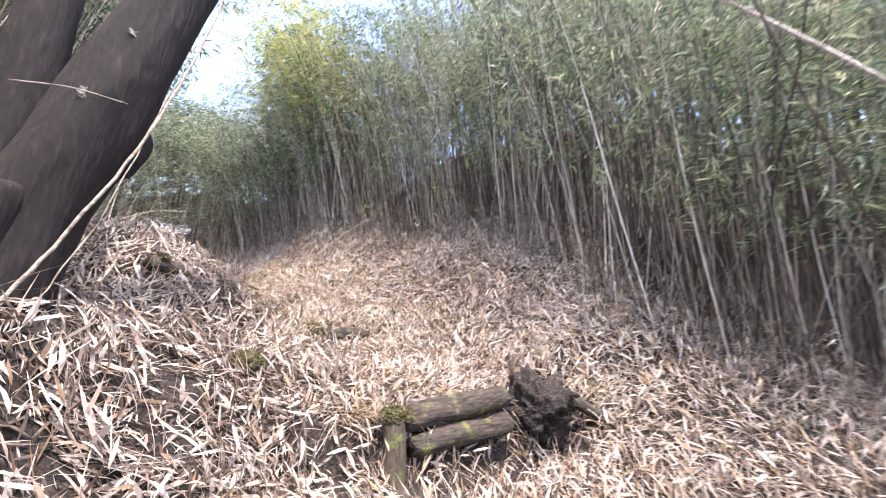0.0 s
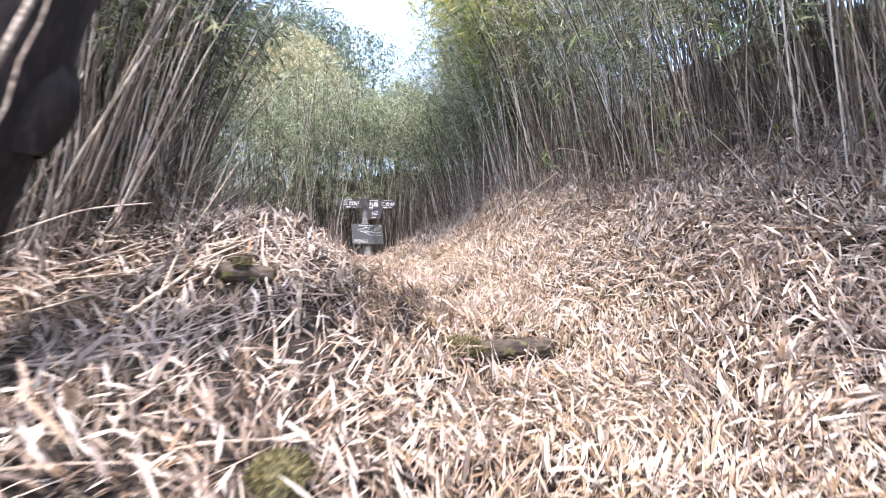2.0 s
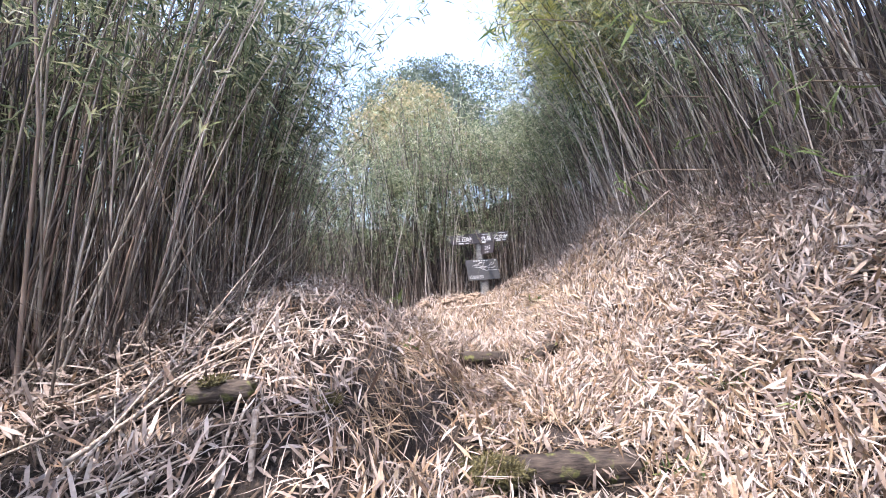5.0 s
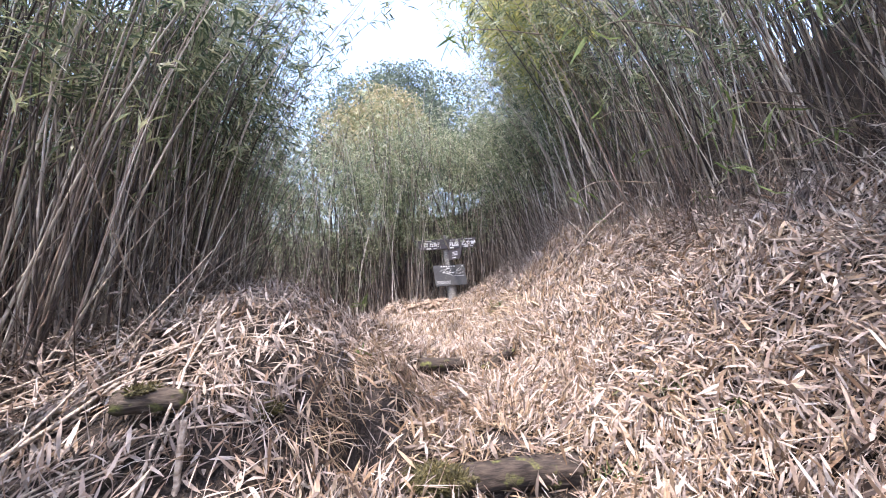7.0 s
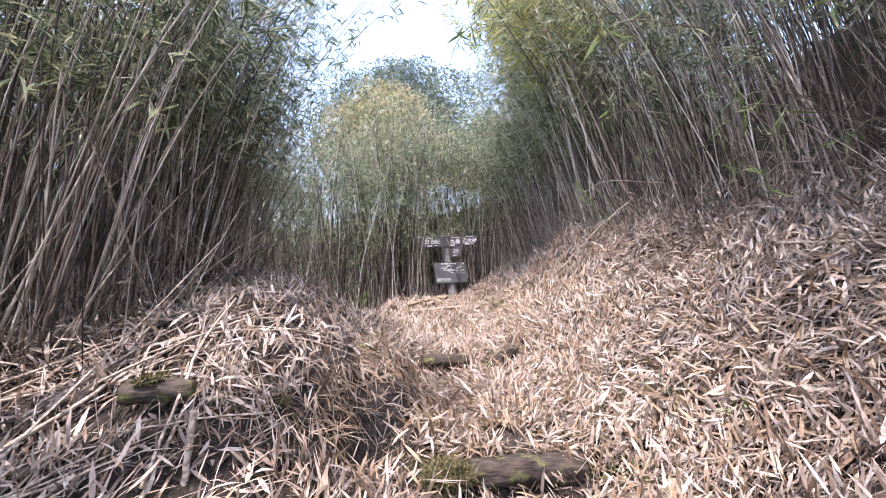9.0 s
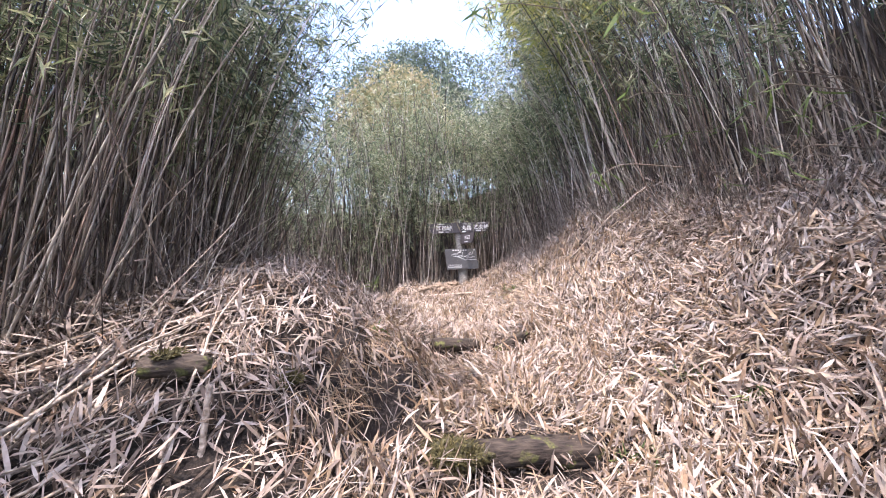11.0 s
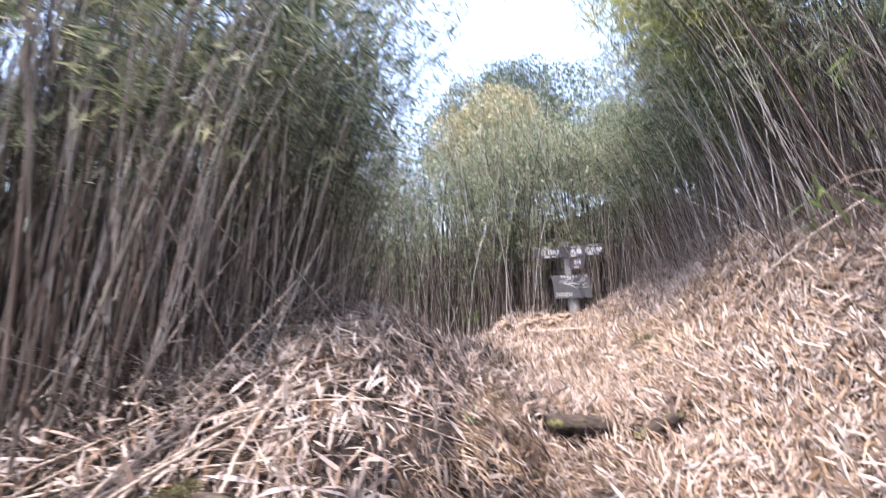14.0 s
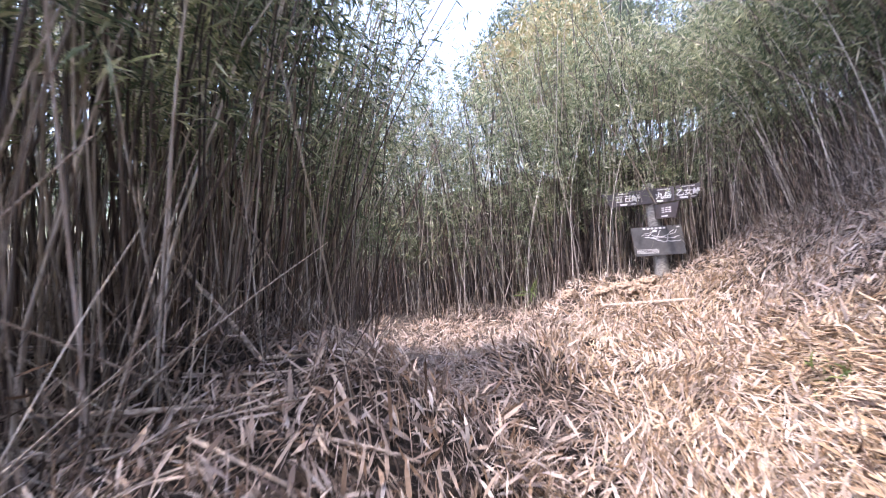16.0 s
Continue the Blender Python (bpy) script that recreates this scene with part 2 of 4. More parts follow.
# ---- the ground: a worn path between two banks ----
PATH_Z = [(-60, -4), (-12, -2.6), (-4, -1.2), (-1.7, -0.68), (-0.2, -0.36), (0.24, -0.34), (0.36, -0.07), (1.2, 0.06), (2.22, 0.12), (2.38, 0.28), (2.7, 0.35), (4.12, 0.42), (4.26, 0.54), (6.4, 0.54), (9, 0.5), (10.5, 0.66), (12, 0.78), (16, 0.95), (40, 1.2), (200, 0)]
BANK_Z = [(-60, -4), (-12, -2.6), (-4, -1.2), (-1.7, -0.7), (0.4, -0.13), (2.2, 0.29), (4.2, 0.59), (6.4, 0.95), (9, 0.58), (10.5, 0.7), (12, 0.84), (16, 0.95), (40, 1.2), (200, 0)]
RIGHT = [(-12, 0.6), (-2, 1.0), (0, 0.67), (2, 1.1), (4, 0.9), (6, -0.07), (9, 0.6), (12, 0.2), (16, 0.2), (40, 1)]
RSLOPE = [(-4, 0.3), (0, 0.51), (1.4, 0.93), (2.2, 0.89), (6, 0.56), (9, 0.81), (12, 0.58), (20, 0.4)]
LEFT = [(-12, -3.4), (-2, -2.6), (-0.5, -1.6), (0.9, -0.63), (2, 0.17), (3, -0.06), (4, -0.43), (6, -1.19), (12, -1.62), (40, -3)]
LHIGH = [(-6, 0.2), (-1, 0.25), (0.6, 0.41), (1.4, 0.38), (2.2, 0.6), (3.2, 0.69), (4.2, 0.76), (5.3, -0.03), (7, -0.56), (9, -0.6), (12, -0.75), (40, -0.5)]


def height(x, y):
    x, y = np.asarray(x, float), np.asarray(y, float)
    s = y + 0.13 * (np.clip(x, -3, 3) - 0.1) * (1 - smooth(0.3, 1.5, y))
    on_path = 1 - smooth(0.9, 1.8, np.abs(x - 0.2))
    z = lerp(s, PATH_Z) * on_path + lerp(s, BANK_Z) * (1 - on_path)
    d = x - lerp(y, RIGHT)
    up = 0.5 * (d + np.sqrt(d * d + 0.06))
    z = z + lerp(y, RSLOPE) * (np.minimum(up, 1.85) + 0.12 * np.clip(up - 1.85, 0, 8))
    z = z + 0.75 * np.clip(up - 2.5, 0, 4) * (1 - smooth(7, 10, y)) * smooth(-12, -6, y)
    d = lerp(y, LEFT) - x
    z = z + lerp(y, LHIGH) * (0.35 * smooth(-0.1, 0.4, d) + 0.65 * smooth(0.1, 1.25, d))
    near = np.exp(-((x / 12) ** 2) - ((y - 4) / 16) ** 2)
    path = np.exp(-(((x - 0.15) / 0.5) ** 2)) * smooth(0.3, 1.0, y)
    z = z + 0.13 * np.exp(-(((x + 1.3) / 0.4) ** 2 + ((y - 2.95) / 0.5) ** 2)) - 0.42 * np.exp(-(((x + 0.46) / 0.18) ** 2 + ((y - 2.33) / 0.3) ** 2))
    z = z + 0.34 * np.exp(-(((x + 2.3) / 0.55) ** 2 + ((y - 0.62) / 0.5) ** 2)) + 4.2 * smooth(17.6, 21, y) * (1 - smooth(60, 120, y))
    z = z - 0.38 * np.exp(-((s - 0.04) / 0.17) ** 2 - ((x - 0.5) / 0.75) ** 2) - 0.10 * np.exp(-(((x - 0.05) / 0.4) ** 2 + ((y - 4.03) / 0.13) ** 2))
    rough = 0.055 * value_noise(x, y, 2.3, 1) + 0.022 * value_noise(x, y, 6.1, 2) + 0.012 * value_noise(x, y, 14.0, 3)
    return z + rough * near * (1 - 0.6 * path)


def slope(x, y):
    """Unit normals of the ground."""
    e = 0.04
    n = np.stack([height(x - e, y) - height(x + e, y), height(x, y - e) - height(x, y + e), np.full(np.shape(x), 2 * e)], -1)
    return n / np.linalg.norm(n, axis=-1, keepdims=True)


def spaced(lo, hi, a, b, step):
    """Even steps between a and b, growing ones out to lo and hi."""
    core = list(np.arange(a, b, step))
    out, d, v = [], step, b
    while v < hi:
        out.append(v)
        d *= 1.25
        v += d
    left, d, v = [], step, a
    while v > lo:
        d *= 1.25
        v -= d
        left.append(v)
    return np.array(left[::-1] + core + out + [hi])


gx, gy = spaced(-400, 400, -3.2, 3.6, 0.045), spaced(-400, 400, -2.2, 8.0, 0.045)
GX, GY = np.meshgrid(gx, gy)
GZ = height(GX, GY)
nx, ny = len(gx), len(gy)
idx = np.arange(nx * ny).reshape(ny, nx)
quads = np.stack([idx[:-1, :-1], idx[:-1, 1:], idx[1:, 1:], idx[1:, :-1]], -1).reshape(-1, 4)
ground = new("ground", raw_mesh("ground", np.stack([GX, GY, GZ], -1), [quads], ground_mat, True))
tagged(ground, "brown soil under a deep layer of dry bamboo leaves", "ground", kind="structure")

rng = np.random.default_rng(7)


# ---- blades and culms as arrays ----
def unit(v):
    return v / np.maximum(np.linalg.norm(v, axis=-1, keepdims=True), 1e-9)


def blades(P, D, N, L, W, curl):
    """Curled six-cornered leaves: base P, direction D, upper side N, length, width, curl."""
    S = unit(np.cross(D, N))
    N = np.cross(S, D)
    L, W, curl = L[:, None], W[:, None], curl[:, None]
    mid1 = P + D * L * 0.3 + N * L * curl * 0.35
    mid2 = P + D * L * 0.68 + N * L * curl * 0.3
    tip = P + D * L - N * L * curl * 0.25
    V = np.stack([P, mid1 + S * W * 0.5 + N * W * 0.25, mid1 - S * W * 0.5 + N * W * 0.25, mid2 + S * W * 0.42 + N * W * 0.2, mid2 - S * W * 0.42 + N * W * 0.2, tip], 1)
    o = np.arange(len(P))[:, None] * 6
    tris = np.concatenate([o + np.array([[0, 1, 2]]), o + np.array([[3, 5, 4]])])
    qs = o + np.array([[1, 3, 4, 2]])
    return V.reshape(-1, 3), [tris, qs]


def thin_blades(P, D, N, L, W):
    """Four-cornered folded leaves for the thickets."""
    S = unit(np.cross(D, N))
    N = np.cross(S, D)
    L, W = L[:, None], W[:, None]
    V = np.stack([P, P + D * L * 0.4 + S * W * 0.5 + N * W * 0.2, P + D * L - N * L * 0.12, P + D * L * 0.4 - S * W * 0.5 + N * W * 0.2], 1)
    o = np.arange(len(P))[:, None] * 4
    return V.reshape(-1, 3), [np.concatenate([o + np.array([[0, 1, 2]]), o + np.array([[0, 2, 3]])])]


def tubes(C, R, sides):
    """Tubes along the centre lines C (n, k, 3) of radii R (n, k)."""
    n, k, _ = C.shape
    a = np.arange(sides) * 2 * np.pi / sides
    ring = np.stack([np.cos(a), np.sin(a), 0 * a], -1)
    V = C[:, :, None, :] + R[:, :, None, None] * ring
    o = (np.arange(n)[:, None, None] * k + np.arange(k - 1)[None, :, None]) * sides
    j = np.arange(sides)[None, None, :]
    j2 = (j + 1) % sides
    return V.reshape(-1, 3), [np.stack([o + j, o + j2, o + sides + j2, o + sides + j], -1).reshape(-1, 4)]


def culm_lines(base, H, lean, bend, k, wobble):
    """Centre lines of culms that lean and bow over."""
    t = np.linspace(0, 1, k)[None, :, None]
    Hc = H[:, None, None]
    C = base[:, None, :] + Hc * (lean[:, None, :] * t + bend[:, None, :] * t ** 2.2)
    drop = np.linalg.norm(lean, axis=-1)[:, None] * 0.25 + np.linalg.norm(bend, axis=-1)[:, None] * 0.55
    C[:, :, 2] += H[:, None] * (t[:, :, 0] - drop * t[:, :, 0] ** 2)
    C[:, 1:, :2] += rng.normal(0, wobble, (len(H), k - 1, 2))
    return C


def sprays(C, per, low, size, spread, reach=0.35):
    """Leaf sprays round the upper part of culms: base, direction, upper side, length, width."""
    n, k, _ = C.shape
    clusters = max(1, per // 7)
    t = low + (1 - low) * rng.random((n, clusters)) ** 0.75
    f = t * (k - 1)
    i = np.minimum(f.astype(int), k - 2)
    u = (f - i)[..., None]
    rows = np.arange(n)[:, None]
    at = C[rows, i] * (1 - u) + C[rows, i + 1] * u
    off = rng.normal(0, 1, at.shape)
    off[..., 2] = np.abs(off[..., 2]) * 0.3
    at = at + unit(off) * (reach * rng.random(t.shape) ** 0.7)[..., None]
    P = np.repeat(at.reshape(-1, 3), 7, 0)
    P = P + rng.normal(0, spread, P.shape)
    main = np.repeat(unit(off).reshape(-1, 3), 7, 0)
    D = unit(main * 0.7 + rng.normal(0, 0.55, P.shape) + np.array([0, 0, -0.35]))
    N = unit(rng.normal(0, 0.6, P.shape) + np.array([0, 0, 1.0]))
    L = size * (0.6 + 0.7 * rng.random(len(P)))
    return P, D, N, L, L * (0.095 + 0.055 * rng.random(len(P)))


def in_polygon(x, y, poly):
    inside = np.zeros(len(x), bool)
    for (x1, y1), (x2, y2) in zip(poly, poly[1:] + poly[:1]):
        cross = ((y1 > y) != (y2 > y)) & (x < (x2 - x1) * (y - y1) / (y2 - y1 + 1e-12) + x1)
        inside ^= cross
    return inside


def scatter(poly, count):
    xs, ys = [p[0] for p in poly], [p[1] for p in poly]
    x, y = rng.uniform(min(xs), max(xs), count * 6), rng.uniform(min(ys), max(ys), count * 6)
    keep = in_polygon(x, y, poly)
    return x[keep][:count], y[keep][:count]


def thicket(name, label, poly, count, H, lean, bend, per, low, leaf, mat, sides=5, k=7, thick=0.010, reach=0.35, gaps=-0.1):
    x, y = scatter(poly, count)
    n = len(x)
    base = np.stack([x, y, height(x, y) - 0.05], -1)
    h = H * (0.72 + 0.4 * rng.random(n)) * (1 + 0.08 * value_noise(x, y, 0.8, 9))
    stray = (rng.random(n) < 0.2)[:, None]
    ln = np.array([*lean, 0]) + np.concatenate([rng.normal(0, 0.07, (n, 2)), np.zeros((n, 1))], 1) * np.where(stray, 2.5, 1)
    bd = np.array([*bend, 0]) * (0.4 + rng.random((n, 1))) + np.concatenate([rng.normal(0, 0.07, (n, 2)), np.zeros((n, 1))], 1)
    C = culm_lines(base, h, ln, bd, k, 0.012)
    r = thick * (0.55 + 0.9 * rng.random(n) ** 1.6)
    R = r[:, None] * np.linspace(1, 0.3, k)[None, :]
    V, F = tubes(C, R, sides)
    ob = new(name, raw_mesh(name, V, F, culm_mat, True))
    tagged(ob, label, "bamboo thicket", kind="stuff")
    S = sprays(C, per, low, leaf, 0.035, reach)
    clear = ~((S[0][:, 0] > -2.7) & (S[0][:, 0] < 0.5) & (S[0][:, 1] < 1.7) & (S[0][:, 1] > -4))
    clumps = value_noise(S[0][:, 0] + 2.1 * S[0][:, 1], S[0][:, 2] * 1.3 - 1.7 * S[0][:, 1], 0.42 / leaf, 31) + 0.5 * value_noise(1.8 * S[0][:, 0] - S[0][:, 1], S[0][:, 2] + 1.4 * S[0][:, 1], 0.16 / leaf, 33)
    clear &= clumps > gaps
    mesh_part("foliage", raw_mesh("foliage", *thin_blades(*(v[clear] for v in S)), mat), ob, "narrow dry and green bamboo leaves", "stuff")
    return ob


# ---- bamboo thickets ----
WEST = [(-2.2, 2.4), (-2.35, 3.2), (-6.6, 3.2), (-6.6, -3), (-3.9, -3), (-3.6, 0.6), (-3.1, 1.7)]
NORTHWEST = [(-2.35, 3.2), (-2.5, 4.2), (-2.75, 5.4), (-3.4, 7.0), (-6.0, 7.4), (-6.6, 3.2)]
EAST = [(2.9, -4.5), (2.4, -1.7), (2.35, -0.9), (2.35, 0.6), (2.55, 1.7), (2.8, 2.5), (2.8, 3.2), (2.7, 4.1), (8.5, 4.1), (8.5, -4.5)]
NORTHEAST = [(2.7, 4.1), (2.45, 5.0), (2.25, 5.6), (2.2, 7.0), (2.4, 9.0), (1.95, 10.3), (1.6, 11.2), (1.7, 12.2), (8.5, 12), (8.5, 4.1)]
NORTH = [(-10, 9.5), (-5, 11.2), (-2, 11.9), (0.0, 12.5), (0.8, 12.4), (1.7, 12.6), (3.4, 12.2), (9, 11.5), (9, 16.2), (-10, 15.5)]
FARWEST = [(-13, 4), (-9, 5.5), (-8.5, 9.5), (-13, 12)]
SOUTH = [(-4.5, -9), (5.5, -9), (5.5, -6.5), (-4.5, -6.0)]
thicket("bamboo_thicket", "dense shaded bamboo thicket of brown and green culms", WEST, 1500, 4.3, (0.07, 0.02), (0.04, 0.03), 112, 0.40, 0.115, green_leaf, 5, 7, 0.0095)
thicket("bamboo_thicket", "shaded bamboo thicket with a feathery green edge", NORTHWEST, 800, 4.3, (0.13, 0.02), (0.06, 0.03), 133, 0.34, 0.115, green_leaf, 5, 7, 0.0090)
thicket("bamboo_thicket", "sunlit bamboo thicket leaning over the leaf-covered bank", EAST, 2000, 4.7, (-0.14, 0.04), (-0.11, 0.03), 112, 0.26, 0.13, green_leaf, 5, 7, 0.0085)
thicket("bamboo_thicket", "sunlit bamboo thicket arching over the far bank", NORTHEAST, 1500, 4.8, (-0.22, 0.03), (-0.15, 0.02), 119, 0.34, 0.14, green_leaf, 5, 7, 0.0085)
thicket("bamboo_thicket", "upright bamboo thicket closing the path behind the signpost", NORTH, 2250, 6.4, (0.0, -0.02), (0.0, -0.06), 196, 0.20, 0.165, green_leaf, 4, 6, 0.014, 0.4, 0.12)
thicket("bamboo_thicket", "distant bamboo thicket with light between its culms", FARWEST, 350, 5.2, (0.0, 0.0), (0.0, 0.0), 84, 0.3, 0.22, green_leaf, 4, 6, 0.014, 0.45)
thicket("bamboo_thicket", "bamboo thicket beside the lower end of the path", SOUTH, 450, 4.8, (0.0, 0.05), (0.0, 0.05), 84, 0.3, 0.2, green_leaf, 4, 6, 0.012, 0.4)


# ---- single culms at the thickets' edges ----
def bamboo_variant(h, bow, radius, leaves):
    """One culm with swollen nodes and its foliage, leaning towards its own +x."""
    t = [0.0]
    for i in range(1, int(h / 0.24)):
        z = i * 0.24 / h
        t += [z - 0.012 / h, z, z + 0.012 / h]
    t = np.array(t + [1.0])
    C = np.zeros((1, len(t), 3))
    C[0, :, 0] = h * bow * t ** 2.1 + 0.02 * np.sin(t * 9)
    C[0, :, 1] = 0.025 * np.sin(t * 7 + 2)
    C[0, :, 2] = h * (t - 0.4 * bow * t ** 2)
    R = 0.75 * radius * (1 - 0.7 * t)
    R[2:-1:3] *= 1.22
    V, F = tubes(C, R[None, :], 7)
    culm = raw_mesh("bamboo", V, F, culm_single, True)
    ks = np.stack([np.interp(np.linspace(0, 1, 8), t, C[0, :, i]) for i in range(3)], -1)[None]
    foliage = raw_mesh("foliage", *thin_blades(*sprays(ks, int(leaves * 1.3), 0.3, 0.13, 0.03, 0.3)), green_leaf)
    return culm, foliage


VARIANTS = [bamboo_variant(h, b, r, l) for h, b, r, l in ((4.3, 0.10, 0.009, 63), (4.8, 0.14, 0.011, 77), (3.8, 0.08, 0.008, 49), (4.6, 0.18, 0.010, 70), (3.2, 0.05, 0.007, 28), (4.1, 0.12, 0.012, 56), (2.6, 0.03, 0.008, 14))]
MODELS = []
for culm, foliage in VARIANTS:
    ob = new("bamboo", culm)
    tagged(ob, "slender weathered bamboo culm with narrow green leaves", "bamboo", "bamboo culms edging the path")
    mesh_part("foliage", foliage, ob, "narrow olive bamboo leaves")
    MODELS.append(ob)
used = set()


def plant(line, count, depth, way, tilt):
    """Culms scattered within depth behind a front line, leaning towards way (degrees)."""
    pts = np.array(line, float)
    seg = np.linalg.norm(np.diff(pts, axis=0), axis=1)
    cum = np.concatenate([[0], np.cumsum(seg)])
    for _ in range(count):
        s = rng.random() * cum[-1]
        x, y = np.interp(s, cum, pts[:, 0]), np.interp(s, cum, pts[:, 1])
        x += depth * rng.random()
        y += rng.normal(0, 0.1)
        i = int(rng.integers(len(MODELS)))
        m = pose(x, y, float(height(x, y)) - 0.04) @ pose(0, 0, 0, 0, 0, way + rng.normal(0, 30)) @ pose(0, 0, 0, rng.normal(0, 3.5), tilt + float(np.clip(rng.normal(0, 7), -10, 9)), 0)
        if i in used:
            copy_thing(MODELS[i], m)
        else:
            used.add(i)
            MODELS[i].matrix_basis = m


plant([(-2.6, 2.0), (-2.12, 2.3), (-2.2, 3.2), (-2.38, 4.2), (-2.6, 5.4)], 95, -0.6, 10, 8)
plant([(2.25, -1.7), (2.2, -0.8), (2.2, 0.6), (2.45, 1.7), (2.65, 2.5), (2.65, 3.2), (2.5, 4.2), (2.1, 5.6), (2.05, 7.0), (2.2, 9.0), (1.7, 10.6)], 165, 0.6, 172, 9)
plant([(-5, 11.0), (-2, 11.7), (0.0, 12.4), (1.6, 11.9)], 70, 0.1, 270, 4)

# Golden tops of the eastern thicket: the sun's glow is put into the leaf colour.
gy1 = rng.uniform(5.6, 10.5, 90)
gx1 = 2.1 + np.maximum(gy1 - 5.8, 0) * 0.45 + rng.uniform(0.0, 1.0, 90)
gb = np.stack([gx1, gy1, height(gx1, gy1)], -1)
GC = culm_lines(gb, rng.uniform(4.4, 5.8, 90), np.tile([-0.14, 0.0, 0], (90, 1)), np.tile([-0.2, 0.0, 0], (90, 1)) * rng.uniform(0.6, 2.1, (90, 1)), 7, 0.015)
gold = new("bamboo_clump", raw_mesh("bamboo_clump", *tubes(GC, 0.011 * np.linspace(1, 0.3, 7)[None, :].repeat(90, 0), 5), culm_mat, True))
tagged(gold, "arching bamboo clump with tops coloured yellow-green as if sunlit", "bamboo", kind="stuff")
mesh_part("foliage", raw_mesh("foliage", *thin_blades(*sprays(GC, 224, 0.5, 0.19, 0.04, 0.5)), gold_leaf), gold, "bamboo leaves coloured yellow-green as if lit through", "stuff")


# ---- trees ----
def loft(rings, sides, lump, seed):
    """A trunk through rings of (x, y, z, radius), lumpy and closed at the top."""
    pts = np.array(rings, float)
    k = len(rings) * 4
    s = np.linspace(0, len(rings) - 1, k)
    c = np.stack([np.interp(s, np.arange(len(rings)), pts[:, i]) for i in range(4)], -1)
    for _ in range(3):
        c[1:-1] = (c[:-2] + 2 * c[1:-1] + c[2:]) / 4
    a = np.arange(sides) * 2 * np.pi / sides
    A, Z = np.meshgrid(a, c[:, 2])
    r = c[:, 3:4] * (1 + lump * value_noise(np.cos(A) * 1.3 + seed, np.sin(A) * 1.3 + Z * 1.6, 1.7, seed) + 0.4 * lump * value_noise(A * 3, Z * 7, 1.0, seed + 1))
    V = np.stack([c[:, 0:1] + r * np.cos(A), c[:, 1:2] + r * np.sin(A), Z], -1).reshape(-1, 3)
    i, j = np.meshgrid(np.arange(k - 1), np.arange(sides), indexing="ij")
    j2 = (j + 1) % sides
    q = np.stack([i * sides + j, i * sides + j2, (i + 1) * sides + j2, (i + 1) * sides + j], -1).reshape(-1, 4)
    V = np.vstack([V, c[-1, :3]])
    top = (k - 1) * sides
    cap = np.stack([top + np.arange(sides), top + (np.arange(sides) + 1) % sides, np.full(sides, len(V) - 1)], -1)
    return V, [q, cap]


def crown(blobs, leaf, per):
    """Leaves on ragged clumps: blobs of (x, y, z, radius)."""
    P = []
    for x, y, z, r in blobs:
        d = unit(rng.normal(0, 1, (per, 3)))
        rad = r * (0.45 + 0.6 * rng.random(per) ** 0.5)
        rad = rad * (1 + 0.25 * value_noise(d[:, 0] * 3 + x, d[:, 1] * 3 + d[:, 2] * 2, 1.0, 5))
        P.append(np.array([x, y, z]) + d * rad[:, None] * np.array([1, 1, 0.8]))
    P = np.vstack(P)
    D = unit(rng.normal(0, 1, P.shape) + np.array([0, 0, -0.2]))
    N = unit(rng.normal(0, 0.7, P.shape) + np.array([0, 0, 0.8]))
    L = leaf * (0.6 + 0.8 * rng.random(len(P)))
    return thin_blades(P, D, N, L, L * 0.45)


def far_tree(label, x, y, top, wide, mat, leaf, per):
    z0 = float(height(x, y))
    tree = thing("tree", label, "tree", (0, 0, 0))
    trunk = mesh_part("trunk", raw_mesh("trunk", *loft([(x, y, z0 - 0.2, 0.3), (x + 0.1, y, z0 + (top - z0) * 0.35, 0.22), (x, y, z0 + (top - z0) * 0.7, 0.12), (x, y, top - 0.6, 0.03)], 10, 0.1, 3), bark_mat, True), tree)
    blobs = []
    for i in range(17):
        a, u = i * 2.4 + rng.uniform(-0.4, 0.4), (i + 0.5) / 17
        z = top - wide * 0.6 * u - wide * 0.12
        r = wide * 0.5 * (0.15 + 0.85 * min(1.0, 2.2 * u) ** 0.7) * rng.uniform(0.65, 1.0)
        b = (x + r * math.cos(a), y + r * math.sin(a), z, wide * rng.uniform(0.15, 0.24))
        blobs.append(b)
        mesh_part("limb", raw_mesh("limb", *tubes(np.array([[(x, y, z - wide * 0.2), ((x + b[0]) / 2, (y + b[1]) / 2, z - wide * 0.05), b[:3]]]), np.array([[0.07, 0.05, 0.015]]), 6), bark_mat, True), tree)
    mesh_part("crown", raw_mesh("crown", *crown(blobs, leaf, per), mat), tree)
    return tree


far_tree("tall dark evergreen tree rising behind the bamboo", -2.9, 26, 15.6, 9.6, tree_leaf, 0.21, 2000)
far_tree("pale yellow-green leafy tree above the bamboo", -2.7, 18.5, 10.2, 5.2, pale_leaf, 0.2, 1000)
far_tree("tall dark evergreen tree rising behind the bamboo", 3.5, 30, 13.5, 6.5, tree_leaf, 0.22, 1000)

old = thing("tree", "old dark-barked tree with a leaning trunk and cut limb", "tree")
